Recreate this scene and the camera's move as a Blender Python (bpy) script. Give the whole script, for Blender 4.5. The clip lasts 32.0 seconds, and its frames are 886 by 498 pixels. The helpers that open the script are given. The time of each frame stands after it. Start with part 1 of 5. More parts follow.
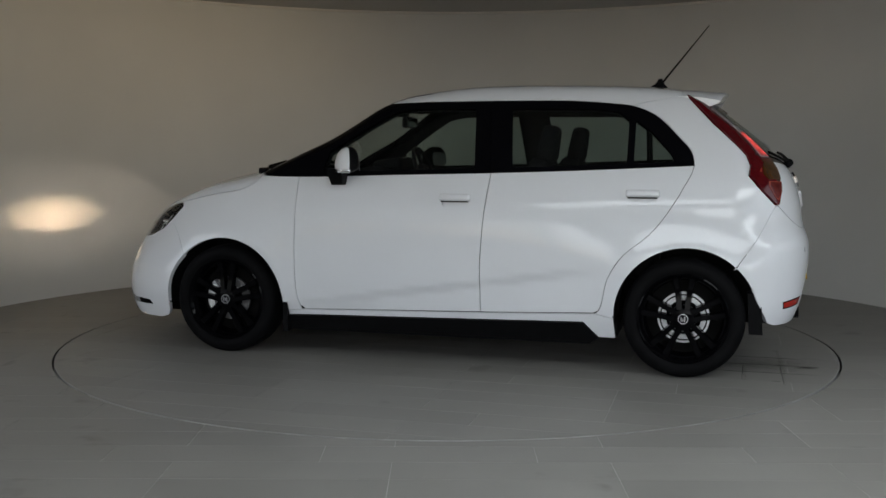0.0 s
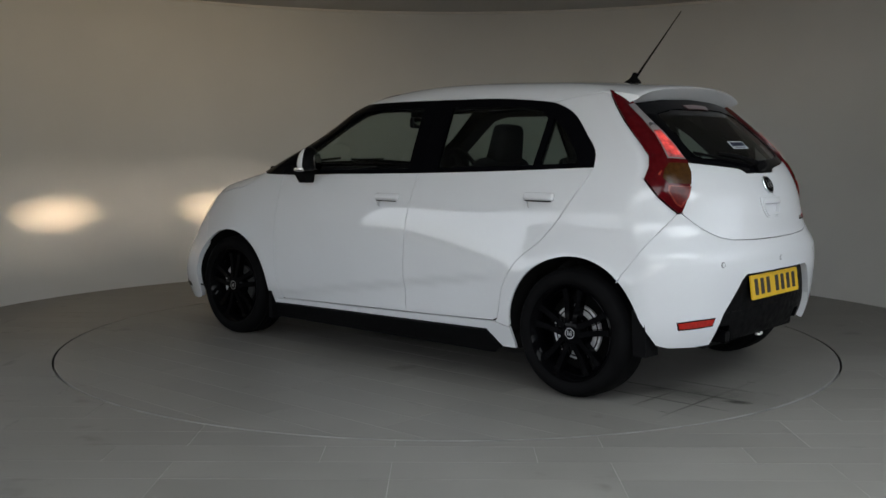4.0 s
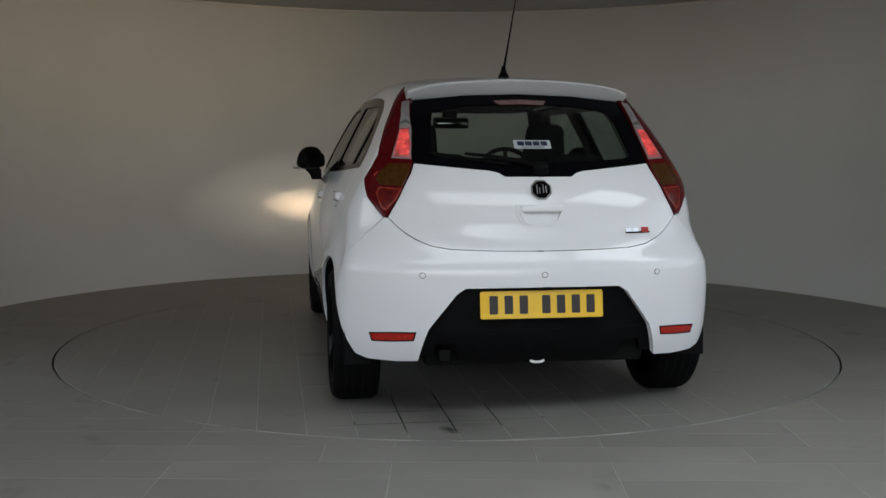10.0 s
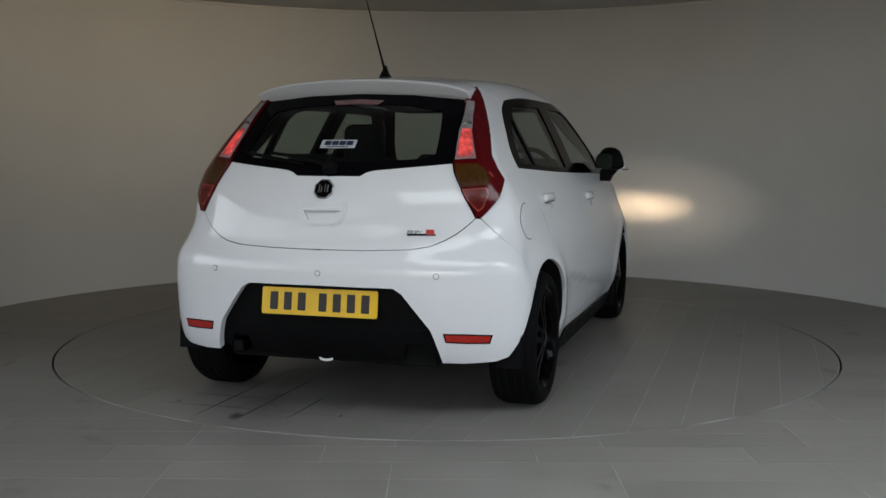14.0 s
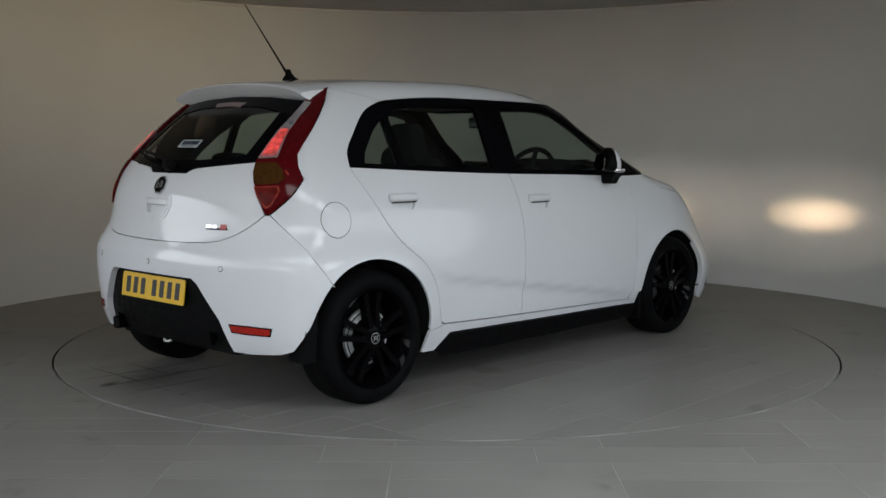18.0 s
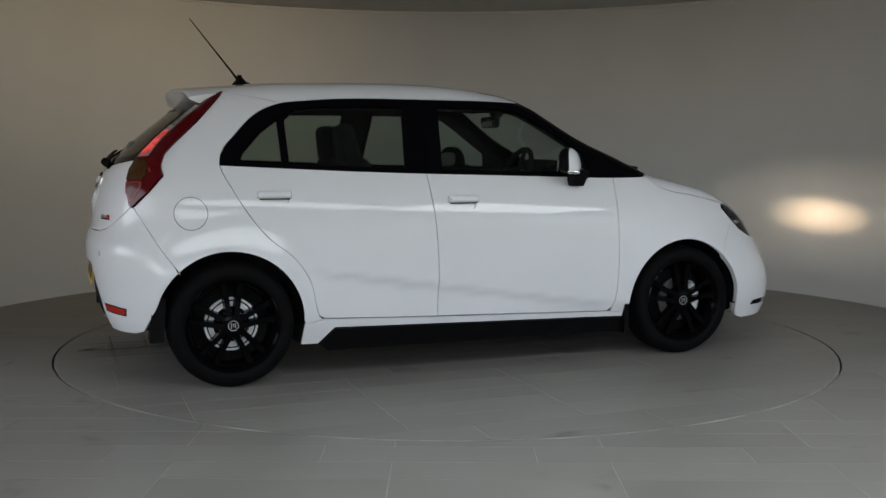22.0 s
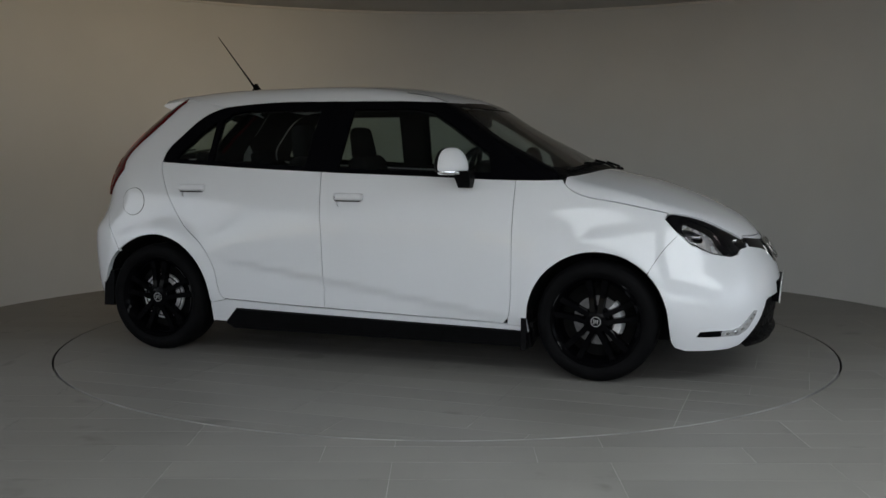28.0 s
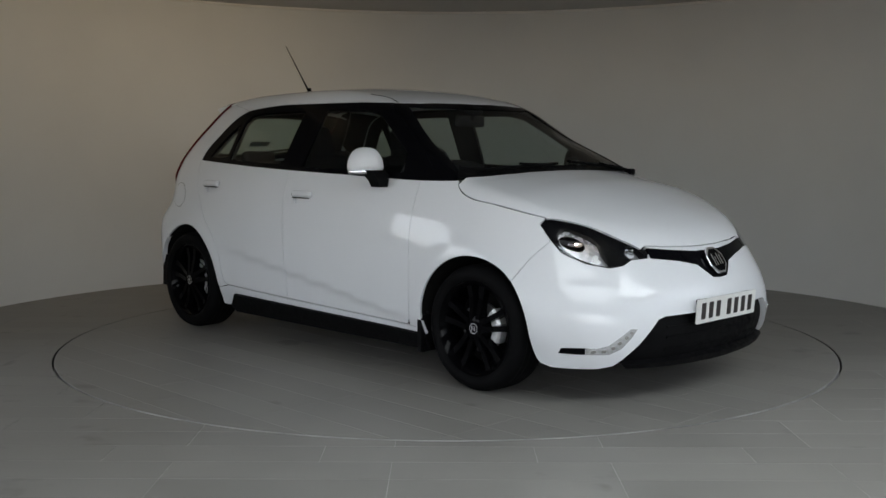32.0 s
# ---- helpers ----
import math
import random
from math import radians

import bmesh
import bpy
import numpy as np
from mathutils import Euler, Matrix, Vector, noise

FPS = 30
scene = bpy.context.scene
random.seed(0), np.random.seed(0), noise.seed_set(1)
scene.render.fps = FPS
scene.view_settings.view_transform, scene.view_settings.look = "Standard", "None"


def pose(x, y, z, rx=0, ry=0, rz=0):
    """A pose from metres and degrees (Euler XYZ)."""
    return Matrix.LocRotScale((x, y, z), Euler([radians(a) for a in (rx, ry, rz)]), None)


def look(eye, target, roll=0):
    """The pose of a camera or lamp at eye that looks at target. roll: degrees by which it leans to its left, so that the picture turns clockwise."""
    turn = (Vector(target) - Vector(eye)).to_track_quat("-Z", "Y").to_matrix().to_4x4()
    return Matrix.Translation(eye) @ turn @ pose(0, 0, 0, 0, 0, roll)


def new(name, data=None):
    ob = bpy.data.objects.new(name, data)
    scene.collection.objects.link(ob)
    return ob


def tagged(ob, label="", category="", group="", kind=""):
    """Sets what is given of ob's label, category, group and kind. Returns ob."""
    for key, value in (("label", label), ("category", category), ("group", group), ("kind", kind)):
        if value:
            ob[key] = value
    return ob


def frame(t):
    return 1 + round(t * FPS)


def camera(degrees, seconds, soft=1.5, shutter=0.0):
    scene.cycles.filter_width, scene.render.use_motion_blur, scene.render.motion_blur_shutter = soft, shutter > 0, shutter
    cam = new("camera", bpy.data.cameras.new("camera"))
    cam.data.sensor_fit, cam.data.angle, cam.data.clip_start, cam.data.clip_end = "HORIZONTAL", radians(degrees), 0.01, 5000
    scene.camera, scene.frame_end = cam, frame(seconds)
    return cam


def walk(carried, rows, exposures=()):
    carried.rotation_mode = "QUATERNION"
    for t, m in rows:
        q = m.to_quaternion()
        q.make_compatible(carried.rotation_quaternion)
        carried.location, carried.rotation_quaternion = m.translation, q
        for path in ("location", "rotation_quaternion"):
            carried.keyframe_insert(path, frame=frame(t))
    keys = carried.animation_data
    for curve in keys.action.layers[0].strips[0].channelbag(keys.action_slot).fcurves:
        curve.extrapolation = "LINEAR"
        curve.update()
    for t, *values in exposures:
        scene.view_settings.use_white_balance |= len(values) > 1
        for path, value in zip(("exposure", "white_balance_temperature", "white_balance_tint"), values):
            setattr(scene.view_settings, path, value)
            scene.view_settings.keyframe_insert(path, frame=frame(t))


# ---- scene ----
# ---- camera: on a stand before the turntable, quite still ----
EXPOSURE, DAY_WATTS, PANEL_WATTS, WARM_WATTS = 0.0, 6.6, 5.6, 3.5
cam = camera(45.66, 32.0)
EYE = Vector((0, -6.332, 1.169))
yaw, tilt = radians(0.200), radians(-5.645)
AIM = EYE + Vector((-math.sin(yaw) * math.cos(tilt), math.cos(yaw) * math.cos(tilt), math.sin(tilt)))
walk(cam, [(0.0, look(EYE, AIM, 0.147)), (32.0, look(EYE, AIM, 0.147))], [(t, EXPOSURE + e) for t, e in ((0.0, .04), (4.0, .04), (6.0, .04), (8.5, -.10), (11.0, -.10), (14.0, -.02), (17.0, .05), (18.5, .14), (25.5, .16), (27.5, -.06), (28.2, -.03), (29.0, .10), (30.0, .19), (32.0, .19))])


def heading(t):
    """The turntable's angle: it turns clockwise at an even rate."""
    return 165.08 - 6.565 * t


CAR_X, CAR_Y = -0.172, -0.066   # where the car stands on the turntable


def car_pose(t):
    a = radians(heading(t))
    return pose(CAR_X * math.cos(a) - CAR_Y * math.sin(a), CAR_X * math.sin(a) + CAR_Y * math.cos(a), 0, 0, 0, heading(t))


# ---- light: daylight through the tall windows behind the camera, warm lamps in the ceiling ----
world = bpy.data.worlds.new("world")
scene.world = world
world.use_nodes = True
sky = world.node_tree.nodes.new("ShaderNodeTexSky")
sky.sky_type, sky.sun_disc, sky.sun_elevation, sky.sun_rotation = "NISHITA", False, radians(35), radians(200)
world.node_tree.nodes["Background"].inputs[1].default_value = 0.08
world.node_tree.links.new(sky.outputs[0], world.node_tree.nodes["Background"].inputs[0])


def area_lamp(name, at, target, sx, sy, watts, colour):
    data = bpy.data.lights.new(name, "AREA")
    data.shape, data.size, data.size_y, data.energy, data.color = "RECTANGLE", sx, sy, watts, colour
    ob = new(name, data)
    ob.matrix_world = look(at, target)
    return ob
# ---- materials ----
def material(name, colour, rough=.5, metal=0.0, coat=0.0, noise_scale=0.0, spread=0.0, bump=0.0, bump_scale=60.0, emit=None, power=0.0, trans=0.0, ior=1.45, random_tint=0.0, shine=.5, shuffle=False, blots=0.0, blot_scale=1.0):
    m = bpy.data.materials.new(name)
    m.use_nodes = True
    nt = m.node_tree
    b = nt.nodes["Principled BSDF"]
    b.inputs["Base Color"].default_value = (*colour, 1)
    b.inputs["Roughness"].default_value = rough
    b.inputs["Metallic"].default_value = metal
    b.inputs["Coat Weight"].default_value = coat
    b.inputs["Coat Roughness"].default_value = .025
    b.inputs["IOR"].default_value = ior
    b.inputs["Specular IOR Level"].default_value = shine
    b.inputs["Transmission Weight"].default_value = trans
    if emit:
        b.inputs["Emission Color"].default_value = (*emit, 1)
        b.inputs["Emission Strength"].default_value = power
    co = nt.nodes.new("ShaderNodeTexCoord")
    where = co.outputs["Object"]
    if shuffle:
        # pieces that share a mesh each get their own stretch of the grain
        pick, mul, add = nt.nodes.new("ShaderNodeObjectInfo"), nt.nodes.new("ShaderNodeVectorMath"), nt.nodes.new("ShaderNodeVectorMath")
        mul.operation, add.operation = "SCALE", "ADD"
        mul.inputs[0].default_value = (37.0, 61.0, 23.0)
        nt.links.new(pick.outputs["Random"], mul.inputs["Scale"])
        nt.links.new(where, add.inputs[0])
        nt.links.new(mul.outputs[0], add.inputs[1])
        where = add.outputs[0]
    last = None
    if spread:
        n = nt.nodes.new("ShaderNodeTexNoise")
        n.inputs["Scale"].default_value, n.inputs["Detail"].default_value = noise_scale, 6
        nt.links.new(where, n.inputs["Vector"])
        r = nt.nodes.new("ShaderNodeMapRange")
        r.inputs["From Min"].default_value, r.inputs["From Max"].default_value = .3, .7
        r.inputs["To Min"].default_value, r.inputs["To Max"].default_value = 1 - spread, 1 + spread
        nt.links.new(n.outputs["Fac"], r.inputs["Value"])
        last = r.outputs["Result"]
        rr = nt.nodes.new("ShaderNodeMath")
        rr.operation, rr.use_clamp = "MULTIPLY", True
        rr.inputs[1].default_value = rough
        nt.links.new(last, rr.inputs[0])
        nt.links.new(rr.outputs[0], b.inputs["Roughness"])
    if blots:
        # small scattered dark marks
        n = nt.nodes.new("ShaderNodeTexNoise")
        n.inputs["Scale"].default_value, n.inputs["Detail"].default_value = blot_scale, 3
        nt.links.new(where, n.inputs["Vector"])
        r = nt.nodes.new("ShaderNodeMapRange")
        r.inputs["From Min"].default_value, r.inputs["From Max"].default_value = .66, .74
        r.inputs["To Min"].default_value, r.inputs["To Max"].default_value = 1, 1 - blots
        nt.links.new(n.outputs["Fac"], r.inputs["Value"])
        mu = nt.nodes.new("ShaderNodeMath")
        mu.operation = "MULTIPLY"
        nt.links.new(last, mu.inputs[0])
        nt.links.new(r.outputs[0], mu.inputs[1])
        last = mu.outputs[0]
    if random_tint:
        oi = nt.nodes.new("ShaderNodeObjectInfo")
        r2 = nt.nodes.new("ShaderNodeMapRange")
        r2.inputs["To Min"].default_value, r2.inputs["To Max"].default_value = 1 - random_tint, 1 + random_tint
        nt.links.new(oi.outputs["Random"], r2.inputs["Value"])
        if last:
            mu = nt.nodes.new("ShaderNodeMath")
            mu.operation = "MULTIPLY"
            nt.links.new(last, mu.inputs[0])
            nt.links.new(r2.outputs[0], mu.inputs[1])
            last = mu.outputs[0]
        else:
            last = r2.outputs[0]
    if emit and last:
        glow = nt.nodes.new("ShaderNodeMath")
        glow.operation, glow.inputs[1].default_value = "MULTIPLY", power
        nt.links.new(last, glow.inputs[0])
        nt.links.new(glow.outputs[0], b.inputs["Emission Strength"])
    if last:
        v = nt.nodes.new("ShaderNodeVectorMath")
        v.operation = "SCALE"
        v.inputs[0].default_value = colour
        nt.links.new(last, v.inputs["Scale"])
        nt.links.new(v.outputs[0], b.inputs["Base Color"])
    if bump:
        n = nt.nodes.new("ShaderNodeTexNoise")
        n.inputs["Scale"].default_value, n.inputs["Detail"].default_value = bump_scale, 4
        nt.links.new(where, n.inputs["Vector"])
        bp = nt.nodes.new("ShaderNodeBump")
        bp.inputs["Strength"].default_value, bp.inputs["Distance"].default_value = bump, .002
        nt.links.new(n.outputs["Fac"], bp.inputs["Height"])
        nt.links.new(bp.outputs[0], b.inputs["Normal"])
    return m


def clear_glass(name, tint, gloss):
    """A thin pane: it lets tinted light straight through and mirrors at a slant."""
    m = bpy.data.materials.new(name)
    m.use_nodes = True
    nt = m.node_tree
    nt.nodes.clear()
    out, mix = nt.nodes.new("ShaderNodeOutputMaterial"), nt.nodes.new("ShaderNodeMixShader")
    tr, gl, lw = nt.nodes.new("ShaderNodeBsdfTransparent"), nt.nodes.new("ShaderNodeBsdfGlossy"), nt.nodes.new("ShaderNodeLayerWeight")
    tr.inputs[0].default_value = (*tint, 1)
    gl.inputs["Roughness"].default_value = gloss
    pw, ma = nt.nodes.new("ShaderNodeMath"), nt.nodes.new("ShaderNodeMath")
    pw.operation, pw.inputs[1].default_value = "POWER", 5
    ma.operation, ma.inputs[1].default_value, ma.inputs[2].default_value = "MULTIPLY_ADD", .8, .035
    nt.links.new(lw.outputs["Facing"], pw.inputs[0])
    nt.links.new(pw.outputs[0], ma.inputs[0])
    nt.links.new(ma.outputs[0], mix.inputs[0])
    nt.links.new(tr.outputs[0], mix.inputs[1])
    nt.links.new(gl.outputs[0], mix.inputs[2])
    nt.links.new(mix.outputs[0], out.inputs[0])
    return m


PAINT = material("white_paint", (.768, .785, .815), .5, coat=1.0, noise_scale=3, spread=.01, shine=.0)
BLACK_GLOSS = material("gloss_black_trim", (.003, .003, .004), .12, shine=.04, noise_scale=8, spread=.1)
PLASTIC = material("black_plastic", (.0045, .0045, .005), .5, noise_scale=30, spread=.25, bump=.25, bump_scale=350, shine=.08)
RUBBER = material("tyre_rubber", (.0055, .0055, .006), .6, noise_scale=12, spread=.25, bump=.2, bump_scale=120, shine=.04)
RIM_BLACK = material("gloss_black_wheel", (.002, .002, .0025), .06, noise_scale=10, spread=.2, shine=.07)
STEEL = material("brake_steel", (.70, .71, .73), .36, metal=.55, noise_scale=40, spread=.15)
CHROME = material("chrome", (.75, .76, .78), .12, metal=1.0, noise_scale=20, spread=.05)
DARK = material("dark_underside", (.005, .005, .005), .85, noise_scale=5, spread=.3, shine=.2)
TRIM = material("dark_cabin_trim", (.011, .011, .012), .6, noise_scale=40, spread=.2, bump=.2, bump_scale=400, shine=.2)
CLOTH = material("black_seat_cloth", (.009, .009, .010), .9, noise_scale=60, spread=.3, bump=.5, bump_scale=500, shine=.2)
HEADLINER = material("grey_headlining", (.10, .098, .09), .9, noise_scale=80, spread=.1, bump=.2, bump_scale=600)
GLASS = clear_glass("tinted_window_glass", (.58, .66, .63), .01)
SCREEN_GLASS = clear_glass("windscreen_glass", (.74, .78, .76), .01)
LAMP_GLASS = clear_glass("lamp_cover_glass", (.95, .96, .97), .02)
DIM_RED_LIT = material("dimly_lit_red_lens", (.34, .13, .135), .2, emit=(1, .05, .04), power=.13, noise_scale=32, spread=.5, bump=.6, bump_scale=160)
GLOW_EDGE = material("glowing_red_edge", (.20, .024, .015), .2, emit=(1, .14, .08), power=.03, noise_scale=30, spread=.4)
LOWER_LENS = material("dark_red_inner_lens", (.11, .010, .008), .15, coat=.05, shine=.2, noise_scale=25, spread=.35, bump=.4, bump_scale=90)
PINK_LENS = material("dark_pink_lens", (.15, .07, .07), .15, coat=1.0, noise_scale=40, spread=.2)
RED_LENS = material("red_lamp_lens", (.080, .002, .004), .1, shine=.35, noise_scale=30, spread=.2)
REFLEX_RED = material("red_reflex_lens", (.42, .016, .010), .2, coat=.3, noise_scale=90, spread=.25, bump=.5, bump_scale=300)
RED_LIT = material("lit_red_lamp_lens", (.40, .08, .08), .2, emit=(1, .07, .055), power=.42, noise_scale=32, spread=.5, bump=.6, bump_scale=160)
CLEAR_LENS = material("clear_lamp_lens", (.24, .22, .225), .12, coat=.5, noise_scale=9, spread=.35, bump=.12, bump_scale=60)
AMBER_LENS = material("amber_lamp_lens", (.055, .021, .003), .15, shine=.4, noise_scale=50, spread=.25, bump=.4, bump_scale=140)
REFLECTOR = material("lamp_reflector", (.8, .8, .8), .1, metal=1.0, noise_scale=30, spread=.1)
LAMP_CHROME = material("faceted_lamp_chrome", (.82, .82, .84), .25, metal=.7, noise_scale=18, spread=.5, bump=1.0, bump_scale=26)
BEAM = material("headlamp_bulb", (1, .9, .7), .4, emit=(1, .72, .45), power=55000)
SPILL = material("added_spill_glow", (1, .9, .8), .4, emit=(1, .85, .68), power=7500)
DRL_GLOW = material("daylight_strip_lens", (.62, .63, .64), .15, metal=.5, coat=.6, noise_scale=80, spread=.2)
YELLOW_PLATE = material("yellow_plate", (.80, .50, .02), .35, coat=.3, noise_scale=20, spread=.05)
WHITE_PLATE = material("white_plate", (.78, .78, .76), .35, coat=.3, noise_scale=20, spread=.05)
PLATE_INK = material("black_plate_print", (.03, .025, .025), .4, noise_scale=30, spread=.1)
WALL_PAINT = material("grey_wall_paint", (.76, .762, .748), .62, noise_scale=1.3, spread=.03, bump=.08, bump_scale=180)
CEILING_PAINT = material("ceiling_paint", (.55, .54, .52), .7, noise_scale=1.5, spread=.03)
COVING = material("pale_coving_paint", (.86, .84, .80), .5, noise_scale=4, spread=.04)
TILE = material("grey_floor_tile", (.227, .219, .203), .46, noise_scale=2.2, spread=.10, bump=.10, bump_scale=45, random_tint=.045, shine=.3, shuffle=True, blots=.28, blot_scale=3.2)
GROUT = material("pale_grout", (.43, .42, .40), .8, noise_scale=3.5, spread=.38)
RIM_STEEL = material("worn_turntable_rim", (.30, .295, .285), .55, noise_scale=4, spread=.4)
DARK_GROUT = material("dark_open_joint", (.010, .010, .010), .9, noise_scale=25, spread=.2)
ROOM_WALL = material("showroom_wall_paint", (.5, .49, .47), .7, noise_scale=1.2, spread=.05)
MIRROR = material("tinted_mirror", (.22, .225, .235), .06, metal=1.0, noise_scale=20, spread=.05)
STICKER = material("pale_sticker", (.48, .53, .56), .5, noise_scale=20, spread=.04)
STICKER_INK = material("navy_print", (.008, .014, .045), .5, noise_scale=20, spread=.1)
INNER_MIRROR = material("cabin_mirror", (.38, .40, .42), .06, metal=1.0, noise_scale=20, spread=.05)
IRON = material("dark_brake_iron", (.16, .16, .165), .45, metal=.8, noise_scale=40, spread=.2)
# ---- the car's outer surface: x forward, y left, z up from the floor between the wheels ----
def spline(xs, ys):
    """A smooth curve through a few control values."""
    xs, ys = np.array(xs, float), np.array(ys, float)
    d = np.diff(ys) / np.diff(xs)
    m = np.empty_like(ys)
    m[0], m[-1] = d[0], d[-1]
    w0, w1 = np.diff(xs)[1:], np.diff(xs)[:-1]
    m[1:-1] = (d[:-1] * w0 + d[1:] * w1) / (w0 + w1)

    def f(x):
        x = np.asarray(x, float)
        c = np.clip(x, xs[0], xs[-1])
        i = np.clip(np.searchsorted(xs, c) - 1, 0, len(xs) - 2)
        h = xs[i + 1] - xs[i]
        t = (c - xs[i]) / h
        r = (2 * t**3 - 3 * t**2 + 1) * ys[i] + (t**3 - 2 * t**2 + t) * h * m[i] + (3 * t**2 - 2 * t**3) * ys[i + 1] + (t**3 - t**2) * h * m[i + 1]
        return r + np.where(x < xs[0], (x - xs[0]) * m[0], 0) + np.where(x > xs[-1], (x - xs[-1]) * m[-1], 0)
    return f


def smax(a, b, k):
    h = np.maximum(k - np.abs(a - b), 0) / k
    return np.maximum(a, b) + h * h * k / 4


def ramp(v, a, b):
    t = np.clip((v - a) / (b - a), 0, 1)
    return t * t * (3 - 2 * t)


SIDE_Z = spline([.12, .2, .3, .4, .5, .6, .7, .8, .9, 1.0, 1.1], [.775, .803, .838, .851, .858, .860, .8585, .852, .838, .806, .75])
TAPER = spline([-1.9, -1.7, -1.4, -1.0, -.6, 0, .5, 1.0, 1.5, 1.9], [.10, .085, .055, .032, .010, 0, 0, .012, .035, .06])
GLASS_Y = spline([-1.6, -1.277, -.6, 0, .5, .9, 1.3], [.70, .727, .758, .766, .762, .748, .73])
GLASS_LEAN = spline([-1.5, -1.2, -.6, 0, .6, 1.2], [.54, .52, .45, .41, .41, .41])
TOP_Z = spline([-1.6, -1.3, -1.06, -.7, -.33, -.06, .15, .3, .42, .55, .68, .86, 1.0, 1.10, 1.2, 1.3, 1.42, 1.55, 1.66, 1.80, 1.92, 2.02],
               [1.42, 1.468, 1.494, 1.508, 1.513, 1.505, 1.483, 1.456, 1.418, 1.345, 1.269, 1.175, 1.101, 1.054, 1.032, 1.011, .984, .940, .896, .832, .760, .684])
CROWN = spline([-1.6, 0, .3, .6, 1.0, 1.3, 2.0], [.15, .14, .15, .19, .12, .13, .17])
REAR_X = spline([.15, .27, .35, .45, .6, .68, .74, .87, .985, 1.06, 1.167, 1.36, 1.5], [1.76, 1.845, 1.875, 1.89, 1.90, 1.892, 1.868, 1.848, 1.812, 1.768, 1.665, 1.43, 1.25])
FRONT_X = spline([.12, .22, .33, .43, .52, .6, .68, .75, .85], [2.03, 2.085, 2.105, 2.101, 2.088, 2.064, 2.04, 2.03, 2.02])

NOSE = spline([.15, .45, .6, .72, .86], [.513, .513, .688, .818, 1.0])   # how round the nose is in plan


def half_width(x, z):
    low = SIDE_Z(z) - TAPER(x) * ramp(z, .55, .85) - .053 * ramp(z, .66, .92) * ramp(x, 1.0, 1.6)
    low = low - .032 * ramp(-x, 1.0, 1.55) * ramp(-z, -.9, -.55)
    for wx in (-1.26, 1.26):
        r = np.hypot(x - wx, z - .30)
        low = low + .012 * np.exp(-((r - .37) / .07) ** 2) * ramp(z, .2, .4)
    under = .425 - .15 * x - z   # the crease across the doors falls towards the front
    low = low - .013 * ramp(under, -.012, .035) * ramp(-under, -.24, -.03) * ramp(x, -.98, -.6) * ramp(-x, -.98, -.6)
    up = GLASS_Y(x) - GLASS_LEAN(x) * (z - 1.05)
    return -smax(-low, -up, .035)


def body(x, y, z):
    """Below zero inside the car's body, zero on its surface."""
    y = np.abs(y)
    f = y - half_width(x, z)
    f = smax(f, (z - TOP_Z(x) + CROWN(x) * y ** 2.2) * .9, .07)
    f = smax(f, -x - REAR_X(z) + (.16 * y**2 + .47 * y**6) * (1 + .55 * ramp(z, .66, .86)), .06)
    return smax(f, x - FRONT_X(z) + (.50 * y**2 + 1.2 * y**6) * NOSE(z), .149)


def normals(p):
    e, n = 1e-3, np.empty_like(p)
    for i in range(3):
        d = np.zeros(3)
        d[i] = e
        n[:, i] = body(*(p + d).T) - body(*(p - d).T)
    return n / np.maximum(np.linalg.norm(n, axis=1)[:, None], 1e-9)


def along(o, v, a, b):
    """Where the rays o + s v leave the body, between s = a (inside) and s = b (outside)."""
    a, b = np.full(len(o), float(a)), np.full(len(o), float(b))
    for _ in range(36):
        m = (a + b) / 2
        out = body(*(o + m[:, None] * v).T) > 0
        b, a = np.where(out, m, b), np.where(out, a, m)
    return o + b[:, None] * v


def side_on(q):
    """Points (x, z) of the left side."""
    q = np.array(q, float).reshape(-1, 2)
    o = np.stack([q[:, 0], 0 * q[:, 0], q[:, 1]], 1)
    return along(o, np.tile([0., 1., 0.], (len(q), 1)), 0, 1.2)


def rear_on(q):
    """Points (y, z) of the rear."""
    q = np.array(q, float).reshape(-1, 2)
    o = np.stack([0 * q[:, 0] - 1.0, q[:, 0], q[:, 1]], 1)
    return along(o, np.tile([-1., 0., 0.], (len(q), 1)), -.3, 1.2)


def front_on(q):
    """Points (y, z) of the front."""
    q = np.array(q, float).reshape(-1, 2)
    o = np.stack([0 * q[:, 0] + 1.0, q[:, 0], q[:, 1]], 1)
    return along(o, np.tile([1., 0., 0.], (len(q), 1)), -.3, 1.3)


def top_on(q):
    """Points (x, y) of the top."""
    q = np.array(q, float).reshape(-1, 2)
    o = np.stack([q[:, 0], q[:, 1], 0 * q[:, 0] + .65], 1)
    return along(o, np.tile([0., 0., 1.], (len(q), 1)), 0, 1.1)
# ---- mesh tools ----
from mathutils.geometry import delaunay_2d_cdt


def link(name, me, mat, parent=None, label=""):
    ob = new(name, me)
    if mat and not me.materials:
        me.materials.append(mat)
    ob.parent = parent
    return tagged(ob, label)


def mesh(name, verts, faces, smooth=True, vnormals=None):
    me = bpy.data.meshes.new(name)
    me.from_pydata([tuple(map(float, v)) for v in verts], [], [tuple(map(int, f)) for f in faces])
    me.shade_smooth() if smooth else me.shade_flat()
    if vnormals is not None:
        me.normals_split_custom_set_from_vertices([tuple(map(float, n)) for n in vnormals])
    return me


